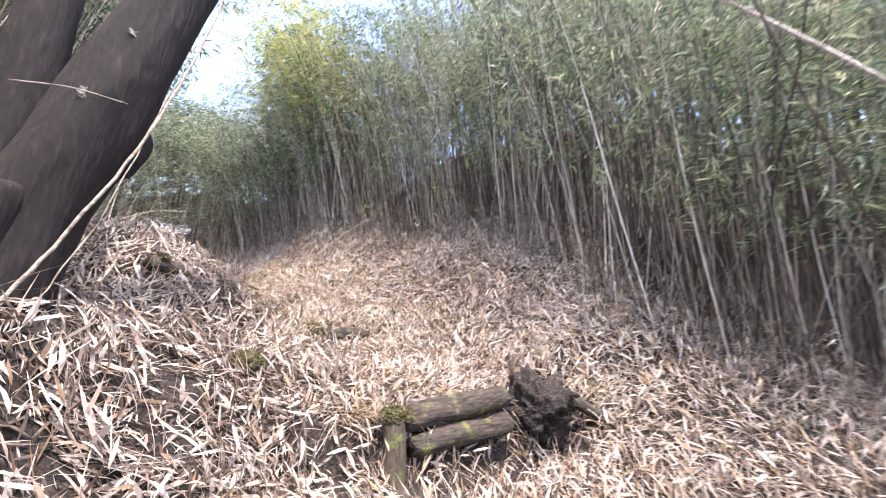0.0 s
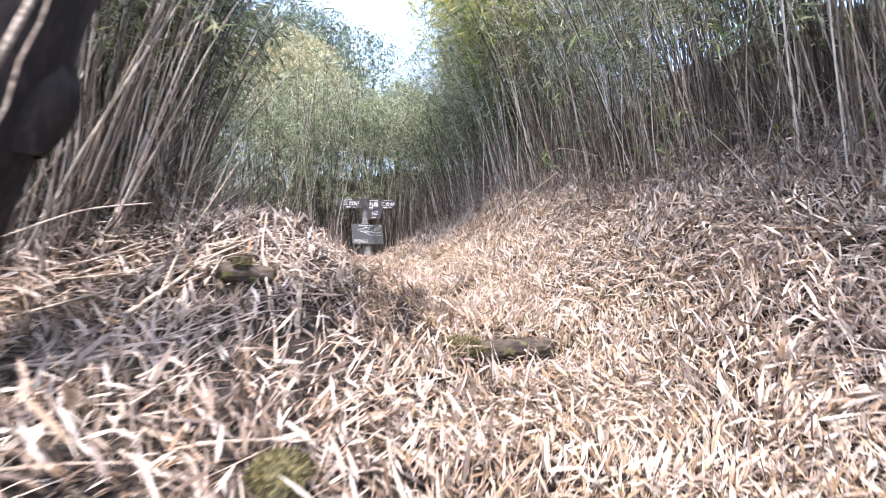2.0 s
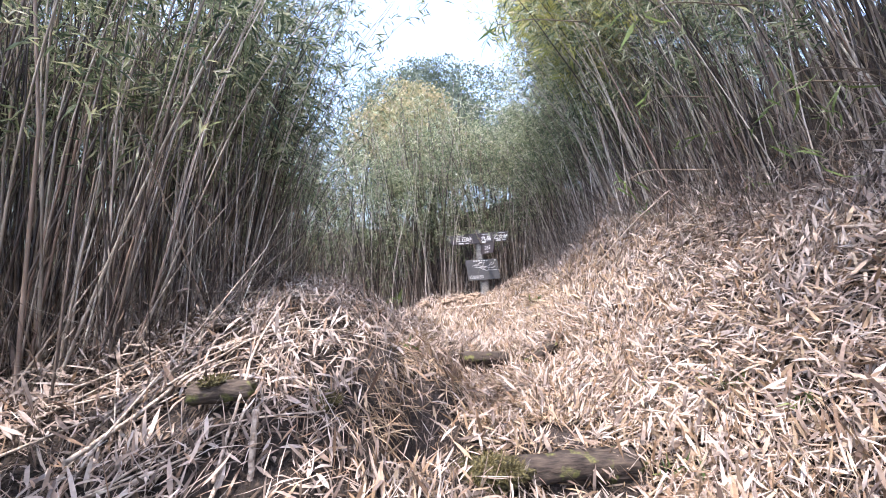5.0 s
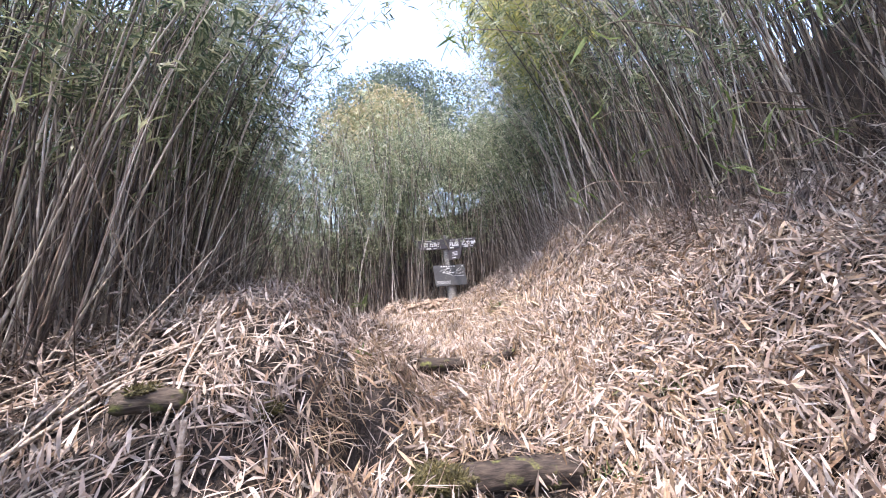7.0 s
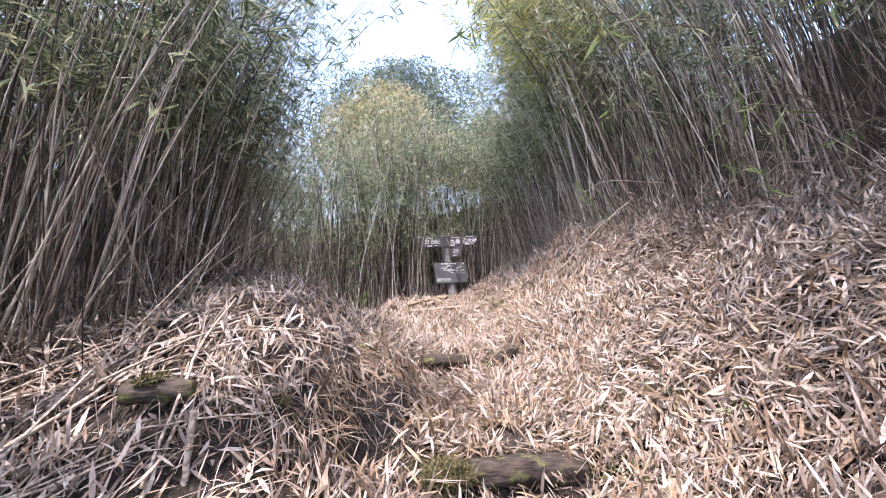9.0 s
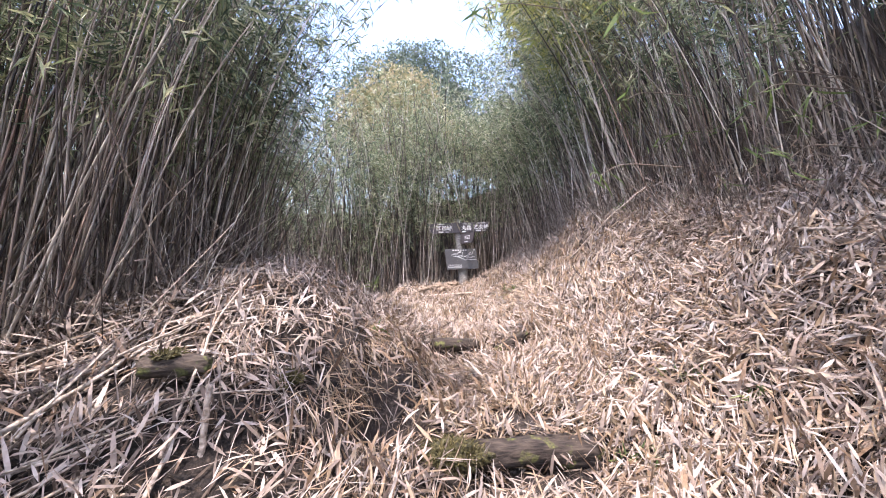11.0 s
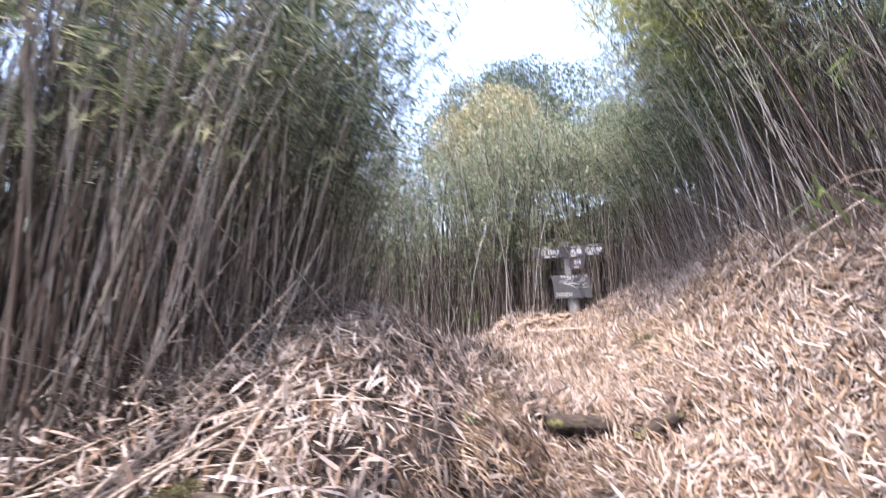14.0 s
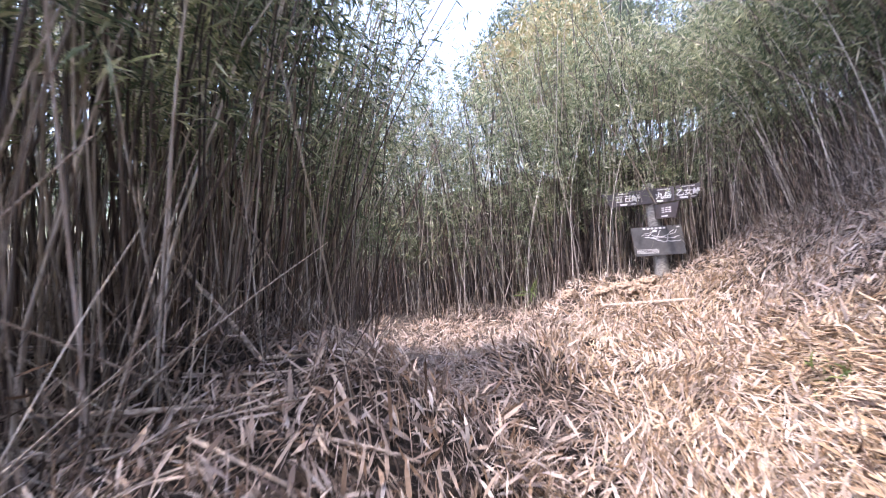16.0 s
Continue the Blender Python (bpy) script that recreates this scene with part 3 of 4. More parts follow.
trunk = mesh_part("trunk", raw_mesh("trunk", *loft([(-2.30, 0.95, -0.3, 0.36), (-2.24, 0.95, 0.25, 0.29), (-2.18, 0.95, 0.5, 0.235), (-2.08, 0.95, 1.0, 0.21), (-1.91, 0.95, 1.45, 0.205), (-1.79, 0.95, 1.9, 0.19), (-1.64, 0.95, 2.4, 0.185), (-1.38, 0.98, 3.2, 0.165), (-1.05, 1.1, 4.2, 0.13), (-0.8, 1.2, 5.5, 0.08), (-0.7, 1.2, 6.5, 0.03)], 28, 0.10, 11), bark_mat, True), old)
mesh_part("knob", raw_mesh("knob", *loft([(-1.77, 0.94, 1.24, 0.04), (-1.735, 0.95, 1.36, 0.07), (-1.72, 0.95, 1.46, 0.07), (-1.74, 0.96, 1.60, 0.035)], 14, 0.3, 4), bark_mat, True), trunk)
mesh_part("side_trunk", raw_mesh("side_trunk", *loft([(-2.34, 0.98, -0.3, 0.25), (-2.30, 0.98, 0.2, 0.2), (-2.28, 1.0, 0.8, 0.16), (-2.2, 1.0, 1.2, 0.14), (-2.16, 1.02, 1.6, 0.125), (-2.14, 1.05, 2.2, 0.12), (-2.1, 1.1, 3.0, 0.10), (-2.2, 1.2, 4.5, 0.06), (-2.6, 1.3, 6.0, 0.02)], 18, 0.08, 17), bark_mat, True), old)
mesh_part("cut_limb", raw_mesh("cut_limb", *loft([(-2.34, 0.79, -0.35, 0.24), (-2.31, 0.80, 0.15, 0.19), (-2.29, 0.79, 0.5, 0.15), (-2.25, 0.80, 0.8, 0.14), (-2.19, 0.81, 1.02, 0.135), (-2.17, 0.82, 1.08, 0.12), (-2.17, 0.82, 1.09, 0.05)], 18, 0.07, 23), bark_mat, True), old, "sawn-off lower limb")
for px, py, pz, qx, qy, qz, rr in ((-1.38, 0.98, 3.2, -0.6, 0.2, 5.0, 0.06), (-1.05, 1.1, 4.2, -1.7, 1.9, 5.8, 0.05), (-2.16, 1.17, 4.0, -3.1, 0.6, 5.6, 0.04)):
    mesh_part("limb", raw_mesh("limb", *tubes(np.array([[(px, py, pz), ((px + qx) / 2 + 0.1, (py + qy) / 2, (pz + qz) / 2 - 0.1), (qx, qy, qz)]]), np.array([[rr, rr * 0.7, rr * 0.25]]), 8), bark_mat, True), old)
mesh_part("crown", raw_mesh("crown", *crown([(-0.7, 1.2, 6.6, 0.8), (-0.6, 0.2, 5.5, 0.6), (-1.7, 1.9, 6.2, 0.7), (-3.1, 0.6, 6.0, 0.7), (-2.6, 1.3, 6.3, 0.7)], 0.10, 40), tree_leaf), old)


def curve_tube(points, r0, r1, sides=7, wob=0.0):
    """A bent stick through points."""
    p = np.array(points, float)
    s = np.linspace(0, len(p) - 1, max(6, 4 * len(p)))
    c = np.stack([np.interp(s, np.arange(len(p)), p[:, i]) for i in range(3)], -1)
    for _ in range(3):
        c[1:-1] = (c[:-2] + 2 * c[1:-1] + c[2:]) / 4
    c += rng.normal(0, wob, c.shape)
    tan = unit(np.gradient(c, axis=0))
    side = unit(np.cross(tan, [0.3, 0.2, 0.93]))
    up = np.cross(side, tan)
    a = np.arange(sides) * 2 * np.pi / sides
    R = np.linspace(r0, r1, len(c))[:, None, None]
    V = c[:, None, :] + R * (np.cos(a)[None, :, None] * side[:, None, :] + np.sin(a)[None, :, None] * up[:, None, :])
    k = len(c)
    i, j = np.meshgrid(np.arange(k - 1), np.arange(sides), indexing="ij")
    j2 = (j + 1) % sides
    q = np.stack([i * sides + j, i * sides + j2, (i + 1) * sides + j2, (i + 1) * sides + j], -1).reshape(-1, 4)
    ends = np.array([list(range(sides))[::-1], [(k - 1) * sides + j for j in range(sides)]])
    return V.reshape(-1, 3), [q, ends]


vine = new("vine", raw_mesh("vine", *curve_tube([(-2.10, 0.66, 0.55), (-1.98, 0.70, 0.8), (-1.855, 0.71, 1.05), (-1.71, 0.73, 1.4), (-1.55, 0.76, 1.9), (-1.42, 0.80, 2.5)], 0.009, 0.006, 8, 0.003), stick_mat, True))
tagged(vine, "pale woody vine climbing along the dark trunk", "vine")
vine2 = new("vine", raw_mesh("vine", *curve_tube([(-2.00, 0.67, 0.55), (-1.93, 0.70, 0.7), (-1.80, 0.78, 1.05), (-1.66, 0.80, 1.6), (-1.5, 0.84, 2.2)], 0.004, 0.003, 7, 0.004), stick_mat, True))
tagged(vine2, "thin grey vine hanging beside the dark trunk", "vine")
for a, b in (((-1.76, 0.86, 1.0), (-1.45, 0.95, 1.12)), ((-2.2, 0.75, 1.52), (-1.8, 0.72, 1.56))):
    tw = new("twig", raw_mesh("twig", *curve_tube([a, ((a[0] + b[0]) / 2, (a[1] + b[1]) / 2, (a[2] + b[2]) / 2 + 0.03), b], 0.0025, 0.002, 5), stick_mat, True))
    tagged(tw, "thin dry twig caught against the dark trunk", "twig")


# ---- logs, stumps and stones in the path ----
def log(name, label, a, b, r0, r1, mat, seed, group=""):
    a, b = np.array(a, float), np.array(b, float)
    sides, k = 18, 14
    s = np.linspace(0, 1, k)
    L = np.linalg.norm(b - a)
    ang = np.arange(sides) * 2 * np.pi / sides
    A, S = np.meshgrid(ang, s)
    r = (r0 + (r1 - r0) * S) * (1 + 0.22 * value_noise(np.cos(A) * 1.5 + S * 3, np.sin(A) * 1.5 + seed, 1.6, seed) + 0.09 * value_noise(A * 5, S * 3, 1.2, seed + 2))
    r[0] *= 0.8
    r[-1] *= 0.8
    X = S * L + np.where((S == 0) | (S == 1), 0.02 * value_noise(np.cos(A) * 2, np.sin(A) * 2, 2.0, seed), 0)
    V = np.stack([X, r * np.cos(A), r * np.sin(A)], -1).reshape(-1, 3)
    i, j = np.meshgrid(np.arange(k - 1), np.arange(sides), indexing="ij")
    j2 = (j + 1) % sides
    q = np.stack([i * sides + j, (i + 1) * sides + j, (i + 1) * sides + j2, i * sides + j2], -1).reshape(-1, 4)
    ends = np.array([list(range(sides)), [(k - 1) * sides + m for m in range(sides)][::-1]])
    ob = new(name, raw_mesh(name, V, [q, ends], mat, True))
    d = Vector(b - a).normalized()
    ob.matrix_basis = Matrix.Translation(a) @ Vector((1, 0, 0)).rotation_difference(d).to_matrix().to_4x4()
    return tagged(ob, label, "log", group)


def lump(name, label, category, place, size, mat, seed, rough=0.2):
    """A rounded uneven stone or clod."""
    bm = bmesh.new()
    bmesh.ops.create_icosphere(bm, subdivisions=5, radius=1.0)
    for v in bm.verts:
        n = 1 + rough * noise.noise(v.co * 1.4 + Vector((seed, 0, 0))) + rough * 0.45 * noise.noise(v.co * 4.1 + Vector((0, seed, 0))) + rough * 0.3 * noise.noise(v.co * 11.0 + Vector((0, 0, seed)))
        v.co = Vector((v.co.x * size[0], v.co.y * size[1], v.co.z * size[2])) * n
    for f in bm.faces:
        f.smooth = True
    me = bpy.data.meshes.new(name)
    bm.to_mesh(me)
    bm.free()
    me.materials.append(mat)
    ob = new(name, me)
    ob.matrix_basis = pose(*place, 0, 0, seed * 37)
    return tagged(ob, label, category)


for lx, ly, lz, lr in ((-1.91, 0.757, 1.55, 0.06), (-1.80, 0.772, 1.95, 0.035)):
    ob = lump("lichen_patch", "", "", (lx, ly, lz), (lr, 0.009, lr * 0.7), lichen_mat, lx, 0.7)
    ob.matrix_basis = pose(lx, ly, lz, 0, 0, 4)
    ob.parent = trunk

log("step_log", "weathered log laid across the path as a step", (-0.26, 0.33, -0.065), (0.60, 0.20, 0.01), 0.08, 0.085, log_mat, 3)
log("step_log", "rotting lower log wedged under the step", (-0.22, 0.28, -0.215), (0.58, 0.14, -0.15), 0.07, 0.075, log_mat, 5)
log("stake", "short mossy stake holding the step logs", (-0.35, 0.25, -0.6), (-0.35, 0.29, -0.03), 0.065, 0.07, mossy_mat, 7)
lump("root_clod", "dark clod of soil and roots beside the step", "soil", (0.88, 0.10, -0.08), (0.26, 0.17, 0.22), soil_mat, 3, 0.85)
log("root", "dark root reaching down from the step", (1.05, 0.04, 0.05), (1.32, -0.62, -0.27), 0.05, 0.025, log_mat, 9)
log("step_log", "old weathered log set across the path as a step", (-0.02, 2.27, 0.285), (0.80, 2.37, 0.285), 0.085, 0.075, log_mat, 13)
def moss(label, place, size, seed, rough, count, name="moss_clump", category="moss"):
    """A lump of moss bristling with short shoots."""
    ob = lump(name, label, category, place, size, moss_mat, seed, rough)
    d = unit(rng.normal(0, 1, (count, 3)))
    d[:, 2] = np.abs(d[:, 2])
    P = d * np.array(size) * (1 + 0.25 * rng.normal(0, 1, (count, 1)) * rough)
    D = unit(d + rng.normal(0, 0.6, (count, 3)))
    L = 0.012 + 0.03 * rng.random(count)
    mesh_part("moss_shoot", raw_mesh("moss_shoot", *blades(P, D, unit(rng.normal(0, 1, (count, 3))), L, L * 0.16, rng.normal(0.2, 0.2, count)), moss_leaf), ob, "short bristling moss shoots", "stuff")


moss("thick yellow-green moss on the end of a log", (-0.06, 2.13, 0.335), (0.17, 0.09, 0.08), 5, 0.6, 1500)
moss("olive moss on the end of the step log", (-0.33, 0.29, -0.02), (0.085, 0.07, 0.045), 9, 0.5, 500)
moss("low moss patch on the path bank", (-0.88, 2.08, 0.735), (0.06, 0.05, 0.035), 6, 0.4, 400)
moss("olive moss along the top of a short log", (-1.37, 1.89, 0.905), (0.07, 0.04, 0.015), 12, 0.5, 220)
log("short_log", "short mossy log half buried in dry leaves", (-1.46, 1.83, 0.865), (-1.23, 1.99, 0.84), 0.055, 0.05, mossy_mat, 15)
log("step_log", "dark rotten log end in the path", (-0.28, 4.08, 0.545), (0.18, 4.20, 0.525), 0.07, 0.06, log_mat, 17)
log("root", "dark broken root sticking out of the bank", (0.36, 4.10, 0.47), (0.67, 4.17, 0.65), 0.055, 0.035, log_mat, 19)
moss("rounded stone covered in olive moss", (-1.04, 0.88, 0.26), (0.095, 0.08, 0.065), 8, 0.3, 500, "mossy_stone", "stone")
for x, y, r, s in ((-0.56, 10.6, 0.19, 1), (-0.25, 10.9, 0.2, 2), (-0.95, 10.5, 0.15, 3), (-0.02, 10.6, 0.13, 4), (-0.72, 10.9, 0.14, 5), (-1.5, 10.3, 0.13, 6)):
    lump("stone", "rough brown stone in the trodden path", "stone", (x, y, float(height(x, y)) + r * 0.55), (r * 1.3, r, r * 0.8), stone_mat, s, 0.4)
log("fallen_branch", "thin fallen branch lying across the path", (-0.9, 9.7, float(height(-0.9, 9.7)) + 0.04), (0.5, 9.9, float(height(0.5, 9.9)) + 0.04), 0.035, 0.025, stick_mat, 27)


# ---- signpost ----
SX, SY = 0.10, 12.3
SZ = float(height(SX, SY))
sign = thing("signpost", "grey wooden trail signpost with dark arms and map panel", "signpost", (SX, SY, SZ))


def prism(outline, y0, y1, bevel=0.006):
    """A board from an outline in x and z, between two depths."""
    bm = bmesh.new()
    front = [bm.verts.new((x, y0, z)) for x, z in outline]
    rear = [bm.verts.new((x, y1, z)) for x, z in outline]
    bm.faces.new(front)
    bm.faces.new(rear[::-1])
    n = len(outline)
    for i in range(n):
        bm.faces.new((front[i], rear[i], rear[(i + 1) % n], front[(i + 1) % n]))
    bmesh.ops.recalc_face_normals(bm, faces=bm.faces)
    bmesh.ops.bevel(bm, geom=bm.edges[:], offset=bevel, segments=2, affect="EDGES")
    return bm


def bars(boxes, y):
    """Thin raised bars (x, z, width, height) on a board's face."""
    bm = bmesh.new()
    for x, z, w, h in boxes:
        bmesh.ops.create_cube(bm, size=1, matrix=Matrix.LocRotScale((x, y, z), None, (w, 0.004, h)))
    return bm


def small_print(bm, mat, parent):
    """Characters too small to pick apart, as one raised mesh."""
    return tagged(part("lettering", bm, mat, parent), kind="stuff")


def words(name, text, x, z, size, y, parent, m=None):
    """Raised letters facing the path."""
    data = bpy.data.curves.new(name, "FONT")
    data.body, data.size, data.extrude, data.align_x = text, size, 0.002, "CENTER"
    data.offset = 0.004
    tmp = new(name, data)
    me = bpy.data.meshes.new_from_object(tmp.evaluated_get(bpy.context.evaluated_depsgraph_get()))
    bpy.data.objects.remove(tmp)
    me.materials.clear()
    me.materials.append(letter_mat)
    ob = new(name, me)
    ob.parent = parent
    ob.matrix_basis = pose(x, y, z, 90)
    return tagged(ob, kind="stuff")


post = mesh_part("post", raw_mesh("post", *loft([(0.0, 0, -0.15, 0.155), (-0.005, 0, 0.25, 0.15), (-0.06, 0, 0.8, 0.135), (-0.12, 0, 1.4, 0.125), (-0.17, 0, 1.9, 0.115), (-0.175, 0, 1.96, 0.105), (-0.177, 0, 1.975, 0.06)], 20, 0.04, 2), post_mat, True), sign, "weathered grey post leaning slightly")
arm = part("arm", prism([(-1.11, 1.83), (0.30, 1.85), (0.30, 1.545), (-0.92, 1.52)], -0.17, -0.135), board_mat, sign, "dark arm pointing down the ridge")
arm2 = part("arm", prism([(0.315, 1.85), (0.77, 1.87), (0.69, 1.57), (0.315, 1.55)], -0.19, -0.155), board_mat, sign, "short dark arm pointing along the path")
arm3 = part("arm", prism([(0.0, 1.50), (0.95, 1.50), (0.80, 1.20), (0.0, 1.20)], -0.02, 0.02), board_mat, sign, "dark arm pointing towards the path")
arm3.matrix_basis = pose(-0.06, -0.13, 0.0, 0, 0, -66)
words("lettering", "峠", -0.42, 1.62, 0.17, -0.176, arm)
small_print(bars([(-0.74 + 0.17 * i + dx, 1.685 + dz, w, h) for i in range(2) for dx, dz, w, h in ((0, 0.055, 0.13, 0.02), (0, 0.015, 0.10, 0.018), (-0.045, -0.025, 0.02, 0.07), (0.03, -0.02, 0.02, 0.08), (0, -0.055, 0.13, 0.018))], -0.173), letter_mat, arm)
words("lettering", "丸岳", 0.10, 1.63, 0.15, -0.176, arm)
small_print(bars([(-0.66, 1.565, 0.14, 0.035), (-0.47, 1.565, 0.10, 0.016), (0.03, 1.575, 0.12, 0.035), (-0.66, 1.795, 0.2, 0.014), (0.1, 1.805, 0.26, 0.014)], -0.173), letter_mat, arm)
words("lettering", "乙女峠", 0.54, 1.655, 0.145, -0.196, arm2)
small_print(bars([(0.46, 1.605, 0.14, 0.035), (0.62, 1.61, 0.1, 0.016), (0.54, 1.825, 0.24, 0.014)], -0.193), letter_mat, arm2)
small_print(bars([(0.35 + 0.13 * i, 1.37 + dz, 0.09, 0.02) for i in range(3) for dz in (-0.04, 0.0, 0.04)] + [(0.4, 1.25, 0.25, 0.025)], -0.023), letter_mat, arm3)
panel = part("map_panel", prism([(-0.56, 1.05), (0.38, 1.065), (0.45, 0.46), (-0.49, 0.43)], -0.20, -0.165), panel_mat, sign, "dark map panel with pale route lines")
bm = bmesh.new()
for s in range(7):
    x, z = random.uniform(-0.48, -0.1), random.uniform(0.66, 0.94)
    d = random.uniform(-0.5, 0.5)
    for _ in range(22):
        d = d * 0.75 + random.uniform(-0.7, 0.7)
        x2, z2 = x + 0.032 * math.cos(d), z + 0.032 * math.sin(d)
        if not (-0.48 < x2 < 0.36 and 0.60 < z2 < 0.98):
            break
        bmesh.ops.create_cube(bm, size=1, matrix=pose((x + x2) / 2, -0.2025, (z + z2) / 2, 0, -math.degrees(d), 0) @ Matrix.Diagonal((0.036, 0.004, 0.011, 1)))
        x, z = x2, z2
part("route_lines", bm, letter_mat, panel, "pale winding route lines")
small_print(bars([(-0.30 + 0.075 * i, 1.015, 0.05, 0.035) for i in range(6)] + [(0.32, 1.02, 0.05, 0.03), (-0.10, 0.96, 0.08, 0.04)] + [(-0.25, 0.50 + 0.025 * i, 0.42, 0.008) for i in range(4)], -0.203), letter_mat, panel)


# ---- fallen sticks ----
def stick(label, points, r0, r1, name="fallen_stick", mat=stick_mat):
    ob = new(name, raw_mesh(name, *curve_tube(points, r0, r1, 7, 0.002), mat, True))
    return tagged(ob, label, "stick", "fallen sticks on the banks")


stick("long grey dead culm leaning up the leafy bank", [(-1.72, 1.85, 0.78), (-1.85, 2.5, 1.08), (-1.98, 3.1, 1.38), (-2.05, 3.5, 1.61)], 0.006, 0.004)
stick("grey dead stick lying down the leafy bank", [(-1.12, 1.42, 0.47), (-1.2, 1.8, 0.71), (-1.29, 2.15, 0.89), (-1.33, 2.4, 1.05)], 0.010, 0.006)
stick("pale broken culm leaning out of the thicket", [(-2.06, 4.05, 1.28), (-2.34, 3.97, 1.66), (-2.72, 3.85, 2.11)], 0.015, 0.012)
stick("pale straight culm lying at the foot of the thicket", [(-1.84, 3.62, 1.30), (-2.17, 3.4, 1.33), (-2.57, 3.15, 1.36)], 0.012, 0.010)
stick("pale broken culm lying across the bank top", [(2.2, 2.7, 1.54), (2.3, 2.3, 1.51), (2.38, 1.9, 1.48)], 0.011, 0.009)
stick("thin brown stick leaning on the bank", [(1.35, 5.0, 1.41), (1.7, 4.7, 1.86), (2.0, 4.4, 2.16)], 0.010, 0.007)
stick("dark thin twig lying on the dry leaves", [(0.72, 2.75, 0.47), (0.9, 2.5, 0.52), (1.1, 2.3, 0.54)], 0.006, 0.004)
stick("thick pale broken culm leaning out of the sunny thicket", [(0.66, -3.83, -1.1), (0.90, -2.98, 0.45), (1.11, -2.16, 1.63), (1.28, -1.52, 2.55), (1.49, -0.83, 3.5)], 0.020, 0.014)
stick("long grey dead culm lying over the leafy bank", [(-1.62, 1.45, 0.70), (-1.70, 1.87, 0.90), (-1.70, 2.3, 1.18), (-1.62, 2.85, 1.65)], 0.006, 0.004)
stick("dark dead culm half sunk in dry leaves", [(-1.75, 1.5, 0.69), (-1.68, 1.75, 0.78), (-1.62, 2.05, 0.91)], 0.012, 0.009)
stick("long straight dead culm lying down the leafy bank", [(-1.15, 1.55, 0.59), (-1.25, 1.89, 0.81), (-1.33, 2.2, 1.05), (-1.36, 2.6, 1.25)], 0.008, 0.006)
stick("long thin dead culm beside a mossy log", [(-1.5, 1.75, 0.93), (-1.36, 2.25, 1.08), (-1.2, 2.8, 1.15), (-1.12, 3.1, 1.15)], 0.006, 0.004)
stick("cut dead stem standing in the dry leaves", [(-1.06, 1.66, 0.52), (-1.06, 1.69, 0.69), (-1.06, 1.71, 0.82)], 0.014, 0.014)
stick("grey dead culm leaning into the thicket", [(-1.9, 3.9, 1.42), (-1.75, 4.6, 1.27), (-1.5, 5.2, 1.07)], 0.008, 0.005)
for i in range(46):
    if i < 34:
        x, y = rng.uniform(-2.2, -0.9), rng.uniform(0.9, 4.2)
        a = rng.normal(0.7, 0.35)
    else:
        x, y = rng.uniform(1.2, 2.4), rng.uniform(-0.5, 6)
        a = rng.normal(2.2, 0.8)
    L = rng.uniform(0.4, 1.1)
    ps = []
    for u in (-0.5, 0.0, 0.5):
        px, py = x + L * u * math.cos(a), y + L * u * math.sin(a)
        ps.append((px, py, float(height(px, py)) + 0.07 + 0.04 * rng.random()))
    stick("thin dry bamboo stick lying among dead leaves", ps, rng.uniform(0.004, 0.009), rng.uniform(0.003, 0.006))


for x, y, run, rise, span in ((-2.25, 2.2, 1.1, 1.5, 0.3), (-2.1, 2.9, -0.9, 1.2, 0.2), (-2.15, 3.3, 0.7, 1.6, -0.1), (-2.2, 3.7, -1.2, 0.9, 0.1), (-2.6, 1.9, 1.2, 1.7, 0.35), (-2.3, 4.8, -1.0, 1.8, -0.2), (-2.2, 3.1, 1.5, 0.8, 0.1)):
    z = float(height(x, y)) + 0.02
    stick("dead culm fallen aslant against the shaded thicket", [(x, y, z), (x + span * 0.4, y + run * 0.5, z + rise * 0.55), (x + span, y + run, z + rise)], rng.uniform(0.006, 0.010), 0.004, "leaning_culm")


# ---- green sprigs and tufts ----
def tuft(label, place, count, spread, size, mat, name="green_tuft", up=0.6, stem=0.0):
    P = np.array(place) + rng.normal(0, 1, (count, 3)) * np.array([spread, spread, spread * 0.25]) + np.array([0, 0, stem])
    D = unit(rng.normal(0, 0.7, (count, 3)) + np.array([0, 0, up]))
    N = unit(rng.normal(0, 0.8, (count, 3)) + np.array([0, 0, 0.7]))
    L = size * (0.6 + 0.7 * rng.random(count))
    curl = rng.normal(0.25, 0.2, count)
    if count > 20:
        ob = new(name, raw_mesh(name, *blades(P, D, N, L, L * 0.11, curl), mat))
        tagged(ob, label, "plant", "green tufts", "stuff")
    else:
        ob = thing(name, label, "plant", group="green sprigs")
        for i in range(count):
            mesh_part("leaf", raw_mesh("leaf", *blades(P[i:i + 1], D[i:i + 1], N[i:i + 1], L[i:i + 1], L[i:i + 1] * 0.075, curl[i:i + 1]), mat), ob)
    if stem:
        mesh_part("stem", raw_mesh("stem", *curve_tube([tuple(place), (place[0], place[1], place[2] + stem * 0.5), (place[0] + 0.03, place[1], place[2] + stem)], 0.008, 0.005), culm_mat, True), ob)
    return ob


for x, y, c, s in ((0.96, 2.26, 60, 0.07), (1.36, 2.52, 45, 0.06), (1.12, 2.8, 40, 0.07), (1.42, -0.10, 120, 0.09), (1.5, 2.2, 30, 0.05), (0.72, 5.6, 40, 0.08), (-0.62, 3.1, 25, 0.05)):
    tuft("small green and straw-coloured grass tuft in dry leaves", (x, y, float(height(x, y)) + 0.02), c, s, 0.10, fresh_leaf if c != 120 else straw, up=0.7)
